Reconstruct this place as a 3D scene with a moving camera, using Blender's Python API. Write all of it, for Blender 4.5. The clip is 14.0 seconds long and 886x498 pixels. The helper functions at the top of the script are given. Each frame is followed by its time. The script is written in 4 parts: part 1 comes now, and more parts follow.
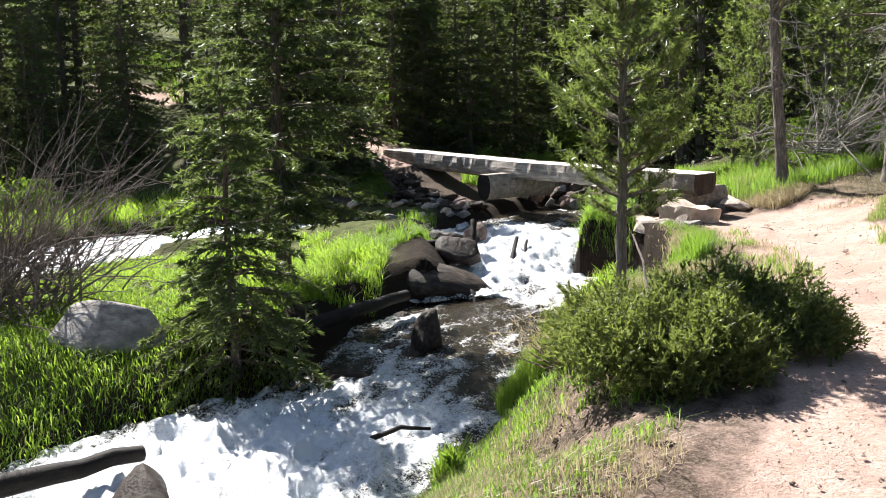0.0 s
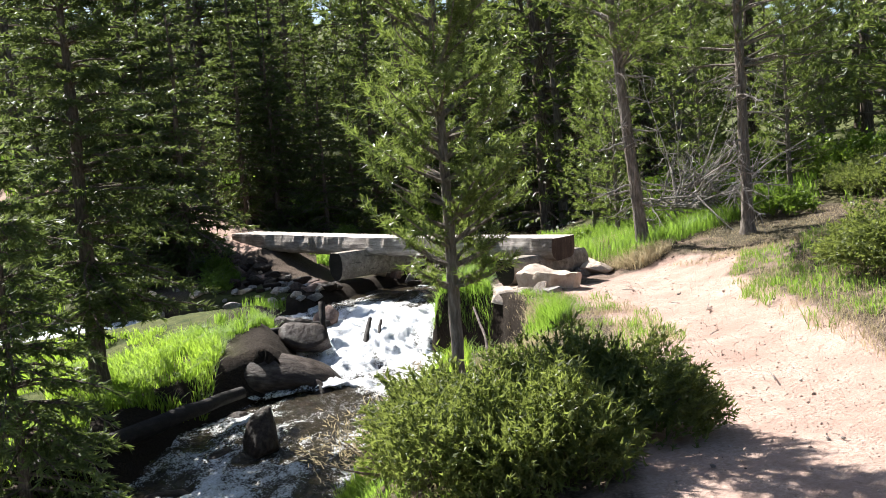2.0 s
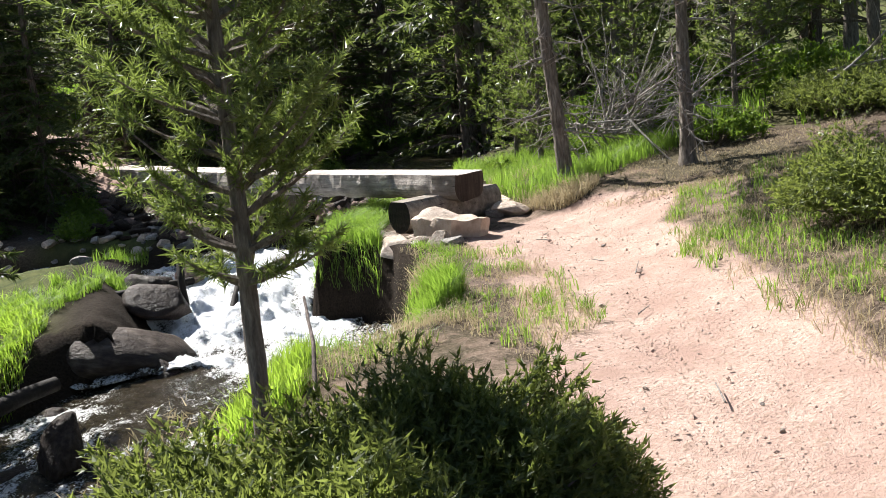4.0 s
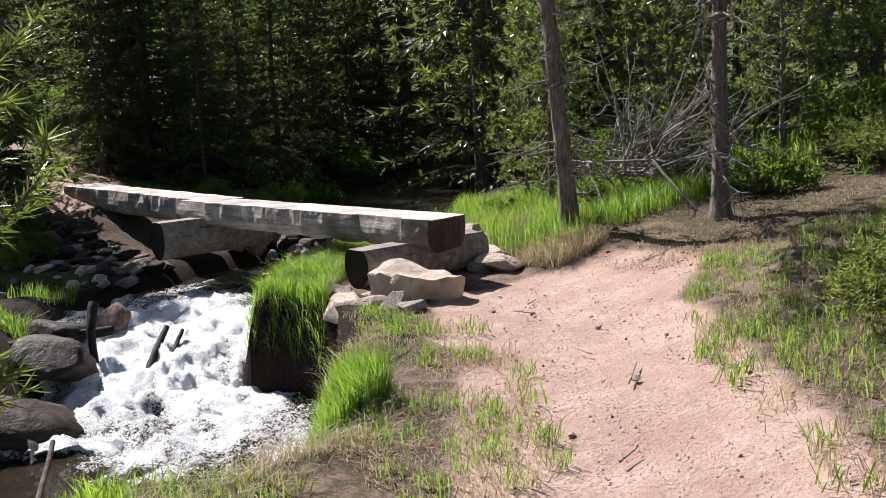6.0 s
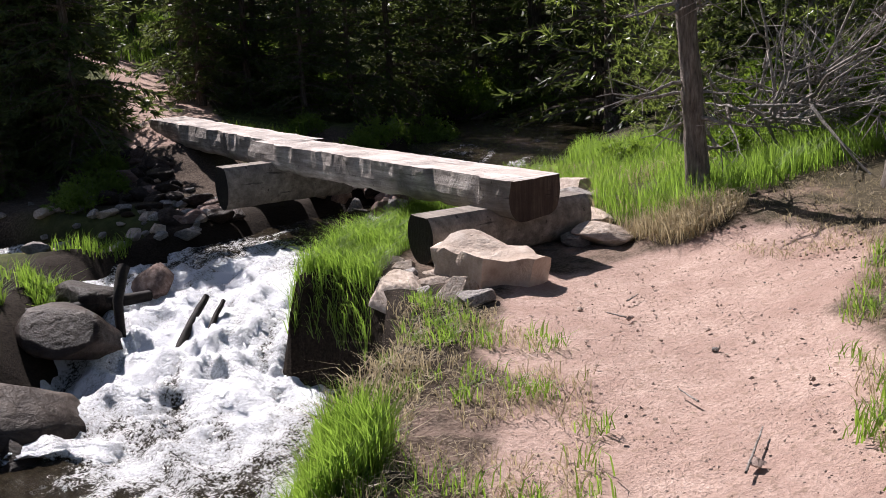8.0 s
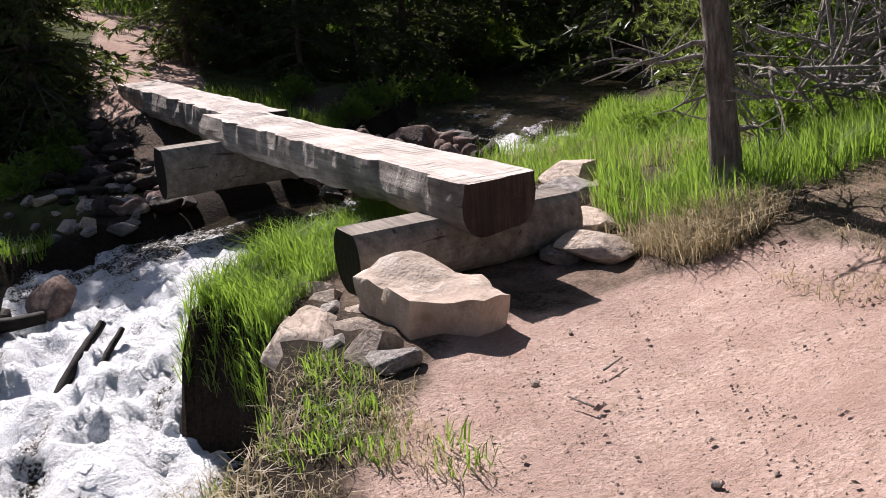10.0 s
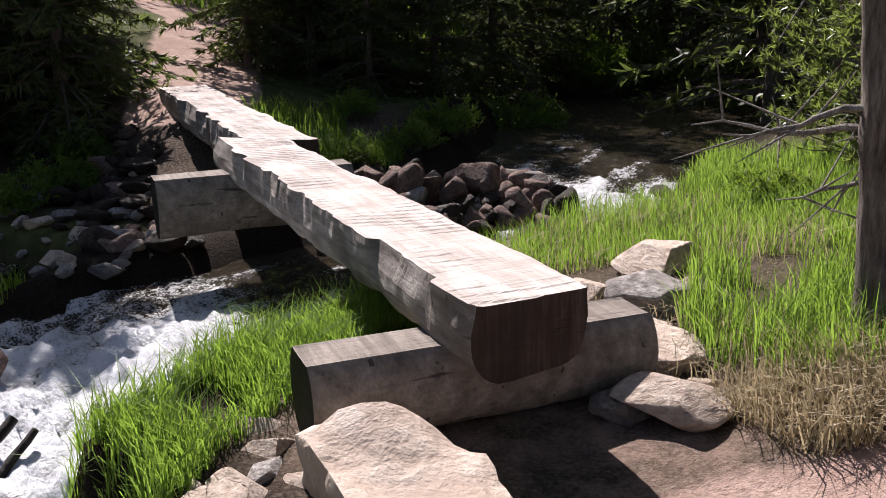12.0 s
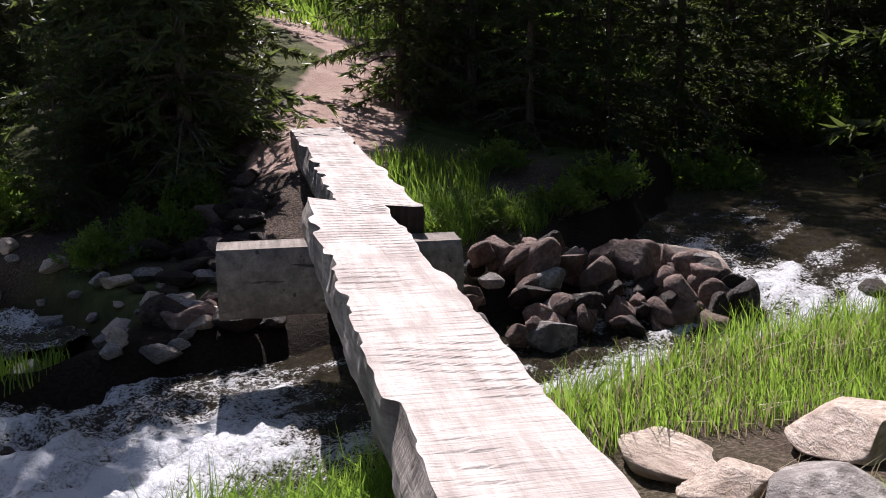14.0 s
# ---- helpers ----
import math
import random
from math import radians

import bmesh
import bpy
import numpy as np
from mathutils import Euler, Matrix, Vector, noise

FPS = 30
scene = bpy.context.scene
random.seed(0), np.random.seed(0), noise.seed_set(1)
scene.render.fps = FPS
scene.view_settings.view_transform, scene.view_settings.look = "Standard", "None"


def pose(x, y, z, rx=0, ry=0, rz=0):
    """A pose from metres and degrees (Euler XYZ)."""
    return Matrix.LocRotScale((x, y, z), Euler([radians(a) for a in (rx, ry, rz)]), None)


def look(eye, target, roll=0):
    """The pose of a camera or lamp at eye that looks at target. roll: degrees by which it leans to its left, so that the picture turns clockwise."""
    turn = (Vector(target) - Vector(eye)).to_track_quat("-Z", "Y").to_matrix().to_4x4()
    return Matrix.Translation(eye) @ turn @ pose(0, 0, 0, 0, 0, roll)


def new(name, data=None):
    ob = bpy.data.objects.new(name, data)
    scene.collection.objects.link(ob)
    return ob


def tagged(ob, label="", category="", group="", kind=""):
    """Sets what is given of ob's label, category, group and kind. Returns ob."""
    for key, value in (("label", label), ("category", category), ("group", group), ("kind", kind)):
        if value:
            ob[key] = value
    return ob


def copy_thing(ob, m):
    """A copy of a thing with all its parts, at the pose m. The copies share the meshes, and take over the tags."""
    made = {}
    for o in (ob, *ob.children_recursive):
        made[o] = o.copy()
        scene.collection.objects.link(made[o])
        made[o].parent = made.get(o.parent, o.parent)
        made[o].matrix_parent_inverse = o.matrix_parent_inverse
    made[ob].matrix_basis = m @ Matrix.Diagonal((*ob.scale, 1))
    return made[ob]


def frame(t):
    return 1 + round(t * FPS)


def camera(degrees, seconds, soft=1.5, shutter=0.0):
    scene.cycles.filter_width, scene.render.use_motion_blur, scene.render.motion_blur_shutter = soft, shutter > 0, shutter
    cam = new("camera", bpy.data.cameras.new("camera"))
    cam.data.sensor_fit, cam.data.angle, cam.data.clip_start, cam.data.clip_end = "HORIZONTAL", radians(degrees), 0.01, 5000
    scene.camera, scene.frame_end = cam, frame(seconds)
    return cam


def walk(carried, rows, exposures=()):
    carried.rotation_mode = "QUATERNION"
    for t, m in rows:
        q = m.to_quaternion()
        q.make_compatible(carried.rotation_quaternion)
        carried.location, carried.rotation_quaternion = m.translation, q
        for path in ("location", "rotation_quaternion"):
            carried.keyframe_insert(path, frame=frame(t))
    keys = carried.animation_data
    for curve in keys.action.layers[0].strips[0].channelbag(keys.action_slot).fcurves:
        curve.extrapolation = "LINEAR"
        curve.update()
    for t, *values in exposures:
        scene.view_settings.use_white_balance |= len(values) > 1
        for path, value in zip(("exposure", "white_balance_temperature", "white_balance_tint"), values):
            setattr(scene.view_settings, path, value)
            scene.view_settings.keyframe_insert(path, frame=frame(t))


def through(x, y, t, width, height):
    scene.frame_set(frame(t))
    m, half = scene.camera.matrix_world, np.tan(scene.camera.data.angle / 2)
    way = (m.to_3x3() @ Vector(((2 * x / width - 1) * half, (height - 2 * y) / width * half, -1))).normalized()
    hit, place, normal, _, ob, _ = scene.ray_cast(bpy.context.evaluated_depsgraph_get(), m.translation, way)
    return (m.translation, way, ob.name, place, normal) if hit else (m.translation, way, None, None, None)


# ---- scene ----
cam = camera(49.0, 14.0, soft=0.9)
PATH = [
    (0, (-9.726, -8.287, 1.633), (-8.607, -6.661, 1.313), -1.6),
    (0.5, (-9.669, -8.266, 1.612), (-8.542, -6.642, 1.31), -1.7),
    (1, (-9.509, -8.183, 1.595), (-8.336, -6.59, 1.295), -2.9),
    (1.5, (-9.224, -7.954, 1.573), (-7.932, -6.444, 1.342), -2.6),
    (2, (-8.787, -7.785, 1.473), (-7.464, -6.295, 1.303), -4.6),
    (2.5, (-8.343, -7.564, 1.503), (-7.042, -6.054, 1.341), -5.0),
    (3, (-7.897, -7.245, 1.492), (-6.537, -5.803, 1.222), -6.1),
    (3.5, (-7.393, -6.992, 1.504), (-5.974, -5.63, 1.138), -5.3),
    (4, (-7.008, -6.732, 1.47), (-5.628, -5.327, 1.124), -5.4),
    (4.2, (-6.868, -6.611, 1.468), (-5.466, -5.217, 1.165), -3.8),
    (6.3, (-5.056, -5.688, 1.411), (-3.752, -4.202, 1.105), -2.9),
    (6.5, (-4.927, -5.588, 1.408), (-3.676, -4.074, 1.03), -2.7),
    (7, (-4.665, -5.34, 1.435), (-3.506, -3.751, 1.075), -0.5),
    (7.2, (-4.523, -5.255, 1.441), (-3.394, -3.647, 1.067), -2.1),
    (9.3, (-2.959, -4.272, 1.439), (-1.964, -2.617, 0.92), -2.6),
    (9.5, (-2.815, -4.167, 1.408), (-1.849, -2.495, 0.886), -3.4),
    (10, (-2.505, -3.909, 1.449), (-1.556, -2.231, 0.917), -4.2),
    (10.5, (-2.185, -3.613, 1.48), (-1.339, -1.876, 0.963), -3.7),
    (11, (-1.918, -3.298, 1.485), (-1.161, -1.516, 0.985), -3.2),
    (11.5, (-1.702, -2.965, 1.458), (-0.88, -1.205, 0.981), -2.8),
    (12, (-1.427, -2.667, 1.478), (-0.658, -0.895, 0.961), -1.2),
    (12.5, (-1.228, -2.333, 1.457), (-0.506, -0.546, 0.926), 0.2),
    (13, (-1.006, -2.0, 1.498), (-0.316, -0.205, 0.947), -2.2),
    (13.5, (-0.699, -1.71, 1.487), (-0.139, 0.153, 1.02), 0.7),
    (14, (-0.531, -1.451, 1.459), (-0.133, 0.458, 1.017), -0.4),
]
walk(cam, [(t, look(eye, target, roll)) for t, eye, target, roll in PATH],
     exposures=((0.0, 1.60, 6450, 10), (3.0, 1.50, 6480, 10), (4.0, 1.34, 6480, 10), (7.0, 0.84, 6420, 18), (10.0, 0.74, 6500, 20), (11.0, 0.80, 6540, 20), (14.0, 0.76, 6300, 22)))

# ---- sky and sun ----
SUN = Vector((0.03, 0.70, 0.71)).normalized()
world = bpy.data.worlds.new("sky")
scene.world = world
world.use_nodes = True
wn = world.node_tree.nodes
sky = wn.new("ShaderNodeTexSky")
sky.sky_type = "NISHITA"
sky.sun_disc = False
sky.sun_elevation = math.asin(SUN.z)
sky.sun_rotation = math.atan2(SUN.x, SUN.y)
wn["Background"].inputs[1].default_value = 0.05
world.node_tree.links.new(sky.outputs[0], wn["Background"].inputs[0])
sun_data = bpy.data.lights.new("sun", "SUN")
sun_data.energy, sun_data.angle, sun_data.color = 5.0, radians(0.5), (1.0, 0.965, 0.915)
sun = new("sun", sun_data)
sun.matrix_world = Matrix.Translation((0, 20, 30)) @ SUN.to_track_quat("Z", "Y").to_matrix().to_4x4()


# ---- materials ----
def shader(name, rough=0.8, spec=0.3):
    m = bpy.data.materials.new(name)
    m.use_nodes = True
    b = m.node_tree.nodes["Principled BSDF"]
    b.inputs["Roughness"].default_value = rough
    b.inputs["Specular IOR Level"].default_value = spec
    return m, m.node_tree.nodes, m.node_tree.links, b


def noise_tex(n, l, scale, detail=4.0, stretch=None, rough=0.6):
    tx = n.new("ShaderNodeTexNoise")
    tx.inputs["Scale"].default_value = scale
    tx.inputs["Detail"].default_value = detail
    tx.inputs["Roughness"].default_value = rough
    co = n.new("ShaderNodeTexCoord")
    if stretch:
        mp = n.new("ShaderNodeMapping")
        mp.inputs["Scale"].default_value = stretch
        l.new(co.outputs["Object"], mp.inputs[0])
        l.new(mp.outputs[0], tx.inputs["Vector"])
    else:
        l.new(co.outputs["Object"], tx.inputs["Vector"])
    return tx.outputs["Fac"]


def ramp(n, l, fac, stops):
    r = n.new("ShaderNodeValToRGB")
    e = r.color_ramp.elements
    while len(e) < len(stops):
        e.new(0.5)
    for k, (p, c) in zip(e, stops):
        k.position, k.color = p, (*c, 1.0)
    l.new(fac, r.inputs[0])
    return r.outputs[0]


def blend(n, l, fac, a, b, how="MIX"):
    x = n.new("ShaderNodeMix")
    x.data_type, x.blend_type = "RGBA", how
    for sock, v in ((x.inputs[0], fac), (x.inputs[6], a), (x.inputs[7], b)):
        if isinstance(v, (int, float)):
            sock.default_value = v
        elif isinstance(v, tuple):
            sock.default_value = (*v, 1.0)
        else:
            l.new(v, sock)
    return x.outputs[2]


def bump(n, l, b, height, strength, dist):
    k = n.new("ShaderNodeBump")
    k.inputs["Strength"].default_value, k.inputs["Distance"].default_value = strength, dist
    l.new(height, k.inputs["Height"])
    l.new(k.outputs[0], b.inputs["Normal"])


def attribute(n, name):
    a = n.new("ShaderNodeAttribute")
    a.attribute_name = name
    return a.outputs["Fac"]


def island_random(n):
    return n.new("ShaderNodeNewGeometry").outputs["Random Per Island"]


def leaf_material(name, dark, light, through, share=0.45, rough=0.5, spec=0.35):
    m, n, l, b = shader(name, rough, spec)
    fac = island_random(n)
    big = noise_tex(n, l, 1.7, 2.0)
    col = ramp(n, l, fac, [(0.0, dark), (1.0, light)])
    col = blend(n, l, big, col, tuple(c * 0.75 for c in dark))
    l.new(col, b.inputs["Base Color"])
    tr = n.new("ShaderNodeBsdfTranslucent")
    l.new(blend(n, l, fac, tuple(c * 0.7 for c in through), through), tr.inputs[0])
    mx = n.new("ShaderNodeMixShader")
    mx.inputs[0].default_value = share
    l.new(b.outputs[0], mx.inputs[1])
    l.new(tr.outputs[0], mx.inputs[2])
    l.new(mx.outputs[0], n["Material Output"].inputs[0])
    return m


def ground_material():
    m, n, l, b = shader("soil", 0.95, 0.1)
    fine = noise_tex(n, l, 55.0, 6.0)
    mid = noise_tex(n, l, 5.0, 5.0)
    peb = noise_tex(n, l, 170.0, 3.0)
    path = ramp(n, l, fine, [(0.3, (0.35, 0.245, 0.20)), (0.55, (0.50, 0.37, 0.31)), (0.75, (0.61, 0.47, 0.405))])
    path = blend(n, l, ramp(n, l, mid, [(0.4, (0, 0, 0)), (0.75, (1, 1, 1))]), path, (0.36, 0.25, 0.205))
    broad = noise_tex(n, l, 1.6, 4.0)
    path = blend(n, l, ramp(n, l, broad, [(0.42, (0, 0, 0)), (0.68, (0.8, 0.8, 0.8))]), path, (0.33, 0.22, 0.18))
    clod = noise_tex(n, l, 24.0, 3.0)
    path = blend(n, l, ramp(n, l, clod, [(0.57, (0, 0, 0)), (0.66, (0.85, 0.85, 0.85))]), path, (0.31, 0.22, 0.17))
    duff = ramp(n, l, fine, [(0.25, (0.022, 0.016, 0.012)), (0.5, (0.085, 0.062, 0.047)), (0.72, (0.20, 0.16, 0.125))])
    grassy = ramp(n, l, mid, [(0.3, (0.035, 0.05, 0.016)), (0.7, (0.12, 0.125, 0.045))])
    # Near-black soil: wet at the water, painted shade higher up the far bank.
    wet = ramp(n, l, fine, [(0.3, (0.010, 0.007, 0.005)), (0.7, (0.038, 0.028, 0.02))])
    col = blend(n, l, attribute(n, "turf"), duff, grassy)
    edge = n.new("ShaderNodeMath")
    edge.operation = "MULTIPLY_ADD"
    l.new(mid, edge.inputs[0])
    edge.inputs[1].default_value = 0.7
    l.new(attribute(n, "trail"), edge.inputs[2])
    mask = ramp(n, l, edge.outputs[0], [(0.62, (0, 0, 0)), (0.95, (1, 1, 1))])
    col = blend(n, l, mask, col, path)
    col = blend(n, l, attribute(n, "damp_and_shade"), col, wet)
    l.new(col, b.inputs["Base Color"])
    h = blend(n, l, 0.42, blend(n, l, 0.4, fine, peb), clod)
    bump(n, l, b, h, 1.0, 0.032)
    return m


def rock_material(name, a, c, d, rough=0.85, spec=0.3):
    m, n, l, b = shader(name, rough, spec)
    f = noise_tex(n, l, 9.0, 7.0)
    s = noise_tex(n, l, 60.0, 4.0)
    big = noise_tex(n, l, 2.3, 3.0)
    col = ramp(n, l, f, [(0.3, a), (0.5, c), (0.7, d)])
    col = blend(n, l, ramp(n, l, big, [(0.5, (0, 0, 0)), (0.75, (1, 1, 1))]), col, a)
    ob = n.new("ShaderNodeObjectInfo")
    hsv = n.new("ShaderNodeHueSaturation")
    mr = n.new("ShaderNodeMapRange")
    mr.inputs["To Min"].default_value, mr.inputs["To Max"].default_value = 0.7, 1.25
    l.new(ob.outputs["Random"], mr.inputs[0])
    l.new(mr.outputs[0], hsv.inputs["Value"])
    l.new(col, hsv.inputs["Color"])
    l.new(hsv.outputs[0], b.inputs["Base Color"])
    bump(n, l, b, blend(n, l, 0.2, f, s), 0.8, 0.045)
    return m


def wood_material(name, a, c, d, axis=1, scale=6.0, rough=0.85):
    m, n, l, b = shader(name, rough, 0.25)
    st = [scale, scale, scale]
    st[axis] = scale * 0.08
    g = noise_tex(n, l, 3.0, 8.0, tuple(st), 0.7)
    big = noise_tex(n, l, 3.0, 4.0)
    col = ramp(n, l, g, [(0.3, a), (0.5, c), (0.7, d)])
    col = blend(n, l, ramp(n, l, big, [(0.4, (0, 0, 0)), (0.75, (1, 1, 1))]), col, tuple(v * 0.85 for v in a))
    st[axis], st[0 if axis else 1] = scale * 2.6, scale * 0.16
    crack = noise_tex(n, l, 3.2, 5.0, tuple(st), 0.6)
    lines = ramp(n, l, crack, [(0.30, (0.9, 0.9, 0.9)), (0.37, (0, 0, 0))])
    col = blend(n, l, lines, col, tuple(v * 0.45 for v in a))
    split = noise_tex(n, l, 2.0, 3.0, tuple(scale * (0.05 if k == axis else 2.2) for k in range(3)), 0.5)
    col = blend(n, l, ramp(n, l, split, [(0.29, (0.8, 0.8, 0.8)), (0.33, (0, 0, 0))]), col, tuple(v * 0.3 for v in a))
    l.new(col, b.inputs["Base Color"])
    bump(n, l, b, blend(n, l, 0.5, g, crack), 0.8, 0.02)
    return m


def bark_material(name, a, c, d):
    m, n, l, b = shader(name, 0.95, 0.1)
    g = noise_tex(n, l, 14.0, 6.0, (3.0, 3.0, 0.6), 0.7)
    col = ramp(n, l, g, [(0.3, a), (0.52, c), (0.72, d)])
    l.new(col, b.inputs["Base Color"])
    bump(n, l, b, g, 1.0, 0.03)
    return m


def water_material():
    m, n, l, b = shader("creek_water", 0.06, 0.5)
    b.inputs["IOR"].default_value = 1.33
    f = noise_tex(n, l, 16.0, 7.0, (1.0, 1.0, 1.0), 0.72)
    f2 = noise_tex(n, l, 60.0, 5.0)
    add = n.new("ShaderNodeMath")
    add.operation = "ADD"
    l.new(attribute(n, "foam"), add.inputs[0])
    sharp = ramp(n, l, blend(n, l, 0.5, f, f2), [(0.34, (0.2, 0.2, 0.2)), (0.66, (0.8, 0.8, 0.8))])
    l.new(sharp, add.inputs[1])
    mask = ramp(n, l, add.outputs[0], [(0.86, (0, 0, 0)), (0.98, (1, 1, 1))])
    clear = ramp(n, l, f, [(0.3, (0.014, 0.011, 0.007)), (0.7, (0.045, 0.036, 0.022))])
    half = n.new("ShaderNodeMath")
    half.operation = "MULTIPLY"
    half.inputs[1].default_value = 0.5
    l.new(add.outputs[0], half.inputs[0])
    white = ramp(n, l, half.outputs[0], [(0.45, (0.16, 0.15, 0.13)), (0.52, (0.48, 0.49, 0.49)), (0.64, (0.82, 0.84, 0.87))])
    l.new(blend(n, l, mask, clear, white), b.inputs["Base Color"])
    l.new(ramp(n, l, mask, [(0.0, (0.05, 0.05, 0.05)), (1.0, (0.28, 0.28, 0.28))]), b.inputs["Roughness"])
    bump(n, l, b, blend(n, l, 0.3, f, f2), 1.0, 0.045)
    return m


SOIL = ground_material()
WATER = water_material()
GRASS = leaf_material("fresh_grass", (0.06, 0.115, 0.02), (0.165, 0.255, 0.05), (0.34, 0.54, 0.07), 0.52)
# GRASS brightened: sunshine on the grass is put into the colour.
GRASS_SUNLIT = leaf_material("sunlit_lime_grass", (0.08, 0.14, 0.02), (0.20, 0.29, 0.05), (0.42, 0.62, 0.07), 0.58)
STRAW = leaf_material("dry_grass", (0.36, 0.285, 0.17), (0.62, 0.53, 0.36), (0.6, 0.5, 0.3), 0.38)
SPRUCE = leaf_material("spruce_needles", (0.018, 0.034, 0.013), (0.115, 0.135, 0.05), (0.22, 0.29, 0.07), 0.35)
SPRUCE_YOUNG = leaf_material("young_spruce_needles", (0.035, 0.058, 0.02), (0.17, 0.20, 0.075), (0.28, 0.37, 0.09), 0.38)
PINE = leaf_material("pine_needles", (0.05, 0.08, 0.025), (0.20, 0.235, 0.085), (0.34, 0.44, 0.09), 0.38, 0.35, 0.5)
JUNIPER = leaf_material("juniper_needles", (0.03, 0.052, 0.016), (0.235, 0.265, 0.085), (0.38, 0.46, 0.10), 0.34)
SHRUB = leaf_material("shrub_leaves", (0.06, 0.11, 0.02), (0.15, 0.22, 0.04), (0.30, 0.46, 0.05), 0.4)
ROCK_TAN = rock_material("tan_granite", (0.34, 0.26, 0.205), (0.54, 0.44, 0.36), (0.70, 0.61, 0.53))
ROCK_GREY = rock_material("grey_stone", (0.13, 0.115, 0.105), (0.30, 0.272, 0.25), (0.52, 0.485, 0.455))
ROCK_WET = rock_material("wet_brown_rock", (0.016, 0.011, 0.009), (0.04, 0.028, 0.022), (0.075, 0.056, 0.046), 0.5, 0.15)
ROCK_RED = rock_material("reddish_brown_stone", (0.11, 0.065, 0.052), (0.20, 0.135, 0.11), (0.33, 0.25, 0.215))
ROCK_DAMP = rock_material("damp_brown_stone", (0.022, 0.016, 0.013), (0.05, 0.038, 0.031), (0.11, 0.09, 0.075), 0.55, 0.15)
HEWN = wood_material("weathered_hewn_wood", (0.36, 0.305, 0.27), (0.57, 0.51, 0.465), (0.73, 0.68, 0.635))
# Weathered grey log sides, darkened further: the flank's shade is in the colour.
FLANK = wood_material("weathered_shaded_log_flank", (0.13, 0.11, 0.095), (0.30, 0.265, 0.235), (0.52, 0.475, 0.43), 1, 7.0)
ROUND = wood_material("grey_log_wood", (0.12, 0.10, 0.085), (0.26, 0.225, 0.19), (0.42, 0.37, 0.32), 0)
WETWOOD = wood_material("wet_dark_wood", (0.008, 0.006, 0.005), (0.018, 0.014, 0.011), (0.045, 0.035, 0.028), 0, 6.0, 0.75)
CUTEND = wood_material("sawn_log_end", (0.035, 0.025, 0.02), (0.075, 0.054, 0.043), (0.14, 0.105, 0.085), 2, 10.0)
BARK = bark_material("conifer_bark", (0.05, 0.038, 0.03), (0.14, 0.11, 0.09), (0.28, 0.235, 0.20))
BARK_GREY = bark_material("grey_pine_bark", (0.08, 0.065, 0.055), (0.21, 0.18, 0.155), (0.38, 0.34, 0.30))
TWIG = bark_material("bleached_dead_wood", (0.16, 0.14, 0.125), (0.32, 0.29, 0.265), (0.52, 0.49, 0.46))
GRIT = rock_material("pink_grit", (0.33, 0.235, 0.19), (0.48, 0.36, 0.30), (0.60, 0.48, 0.41))
LITTER = bark_material("needle_litter", (0.03, 0.022, 0.017), (0.085, 0.062, 0.047), (0.19, 0.15, 0.12))
TWIG_DARK = bark_material("grey_brown_twigs", (0.10, 0.08, 0.07), (0.22, 0.18, 0.16), (0.37, 0.32, 0.29))


# ---- mesh helpers ----
rng = np.random.default_rng(7)


def mesh_of(name, verts, faces, material, smooth=False):
    me = bpy.data.meshes.new(name)
    v = np.asarray(verts, np.float32).reshape(-1, 3)
    f = np.asarray(faces, np.int32)
    k = f.shape[1]
    me.vertices.add(len(v))
    me.vertices.foreach_set("co", v.ravel())
    me.loops.add(f.size)
    me.loops.foreach_set("vertex_index", f.ravel())
    me.polygons.add(len(f))
    me.polygons.foreach_set("loop_start", np.arange(0, f.size, k, dtype=np.int32))
    me.polygons.foreach_set("use_smooth", np.full(len(f), smooth))
    me.update(calc_edges=True)
    me.materials.append(material)
    return me


def part(name, me, parent, label=""):
    ob = new(name, me)
    ob.parent = parent
    return tagged(ob, label)


def float_attr(me, name, values):
    me.attributes.new(name, "FLOAT", "POINT").data.foreach_set("value", np.asarray(values, np.float32).ravel())


LAT = np.random.default_rng(3).random((64, 64, 64))


def vnoise(x, y, z=0.0):
    """Smooth lattice noise, 0 to 1, for arrays."""
    x, y, z = np.broadcast_arrays(np.asarray(x, float), np.asarray(y, float), np.asarray(z, float))
    i, j, k = np.floor(x).astype(int), np.floor(y).astype(int), np.floor(z).astype(int)
    u, v, w = x - i, y - j, z - k
    u, v, w = (a * a * (3 - 2 * a) for a in (u, v, w))
    out = 0.0
    for a in (0, 1):
        for b in (0, 1):
            for c in (0, 1):
                out = out + LAT[(i + a) % 64, (j + b) % 64, (k + c) % 64] * (u if a else 1 - u) * (v if b else 1 - v) * (w if c else 1 - w)
    return out


def fbm(x, y, z=0.0, octaves=4):
    s, amp, tot = 0.0, 1.0, 0.0
    for o in range(octaves):
        s = s + amp * vnoise(np.asarray(x) * 2**o + 7.3 * o, np.asarray(y) * 2**o + 3.1 * o, np.asarray(z) * 2**o + 1.7 * o)
        tot += amp
        amp *= 0.5
    return s / tot


def sstep(a, b, x):
    t = np.clip((np.asarray(x, float) - a) / (b - a), 0, 1)
    return t * t * (3 - 2 * t)


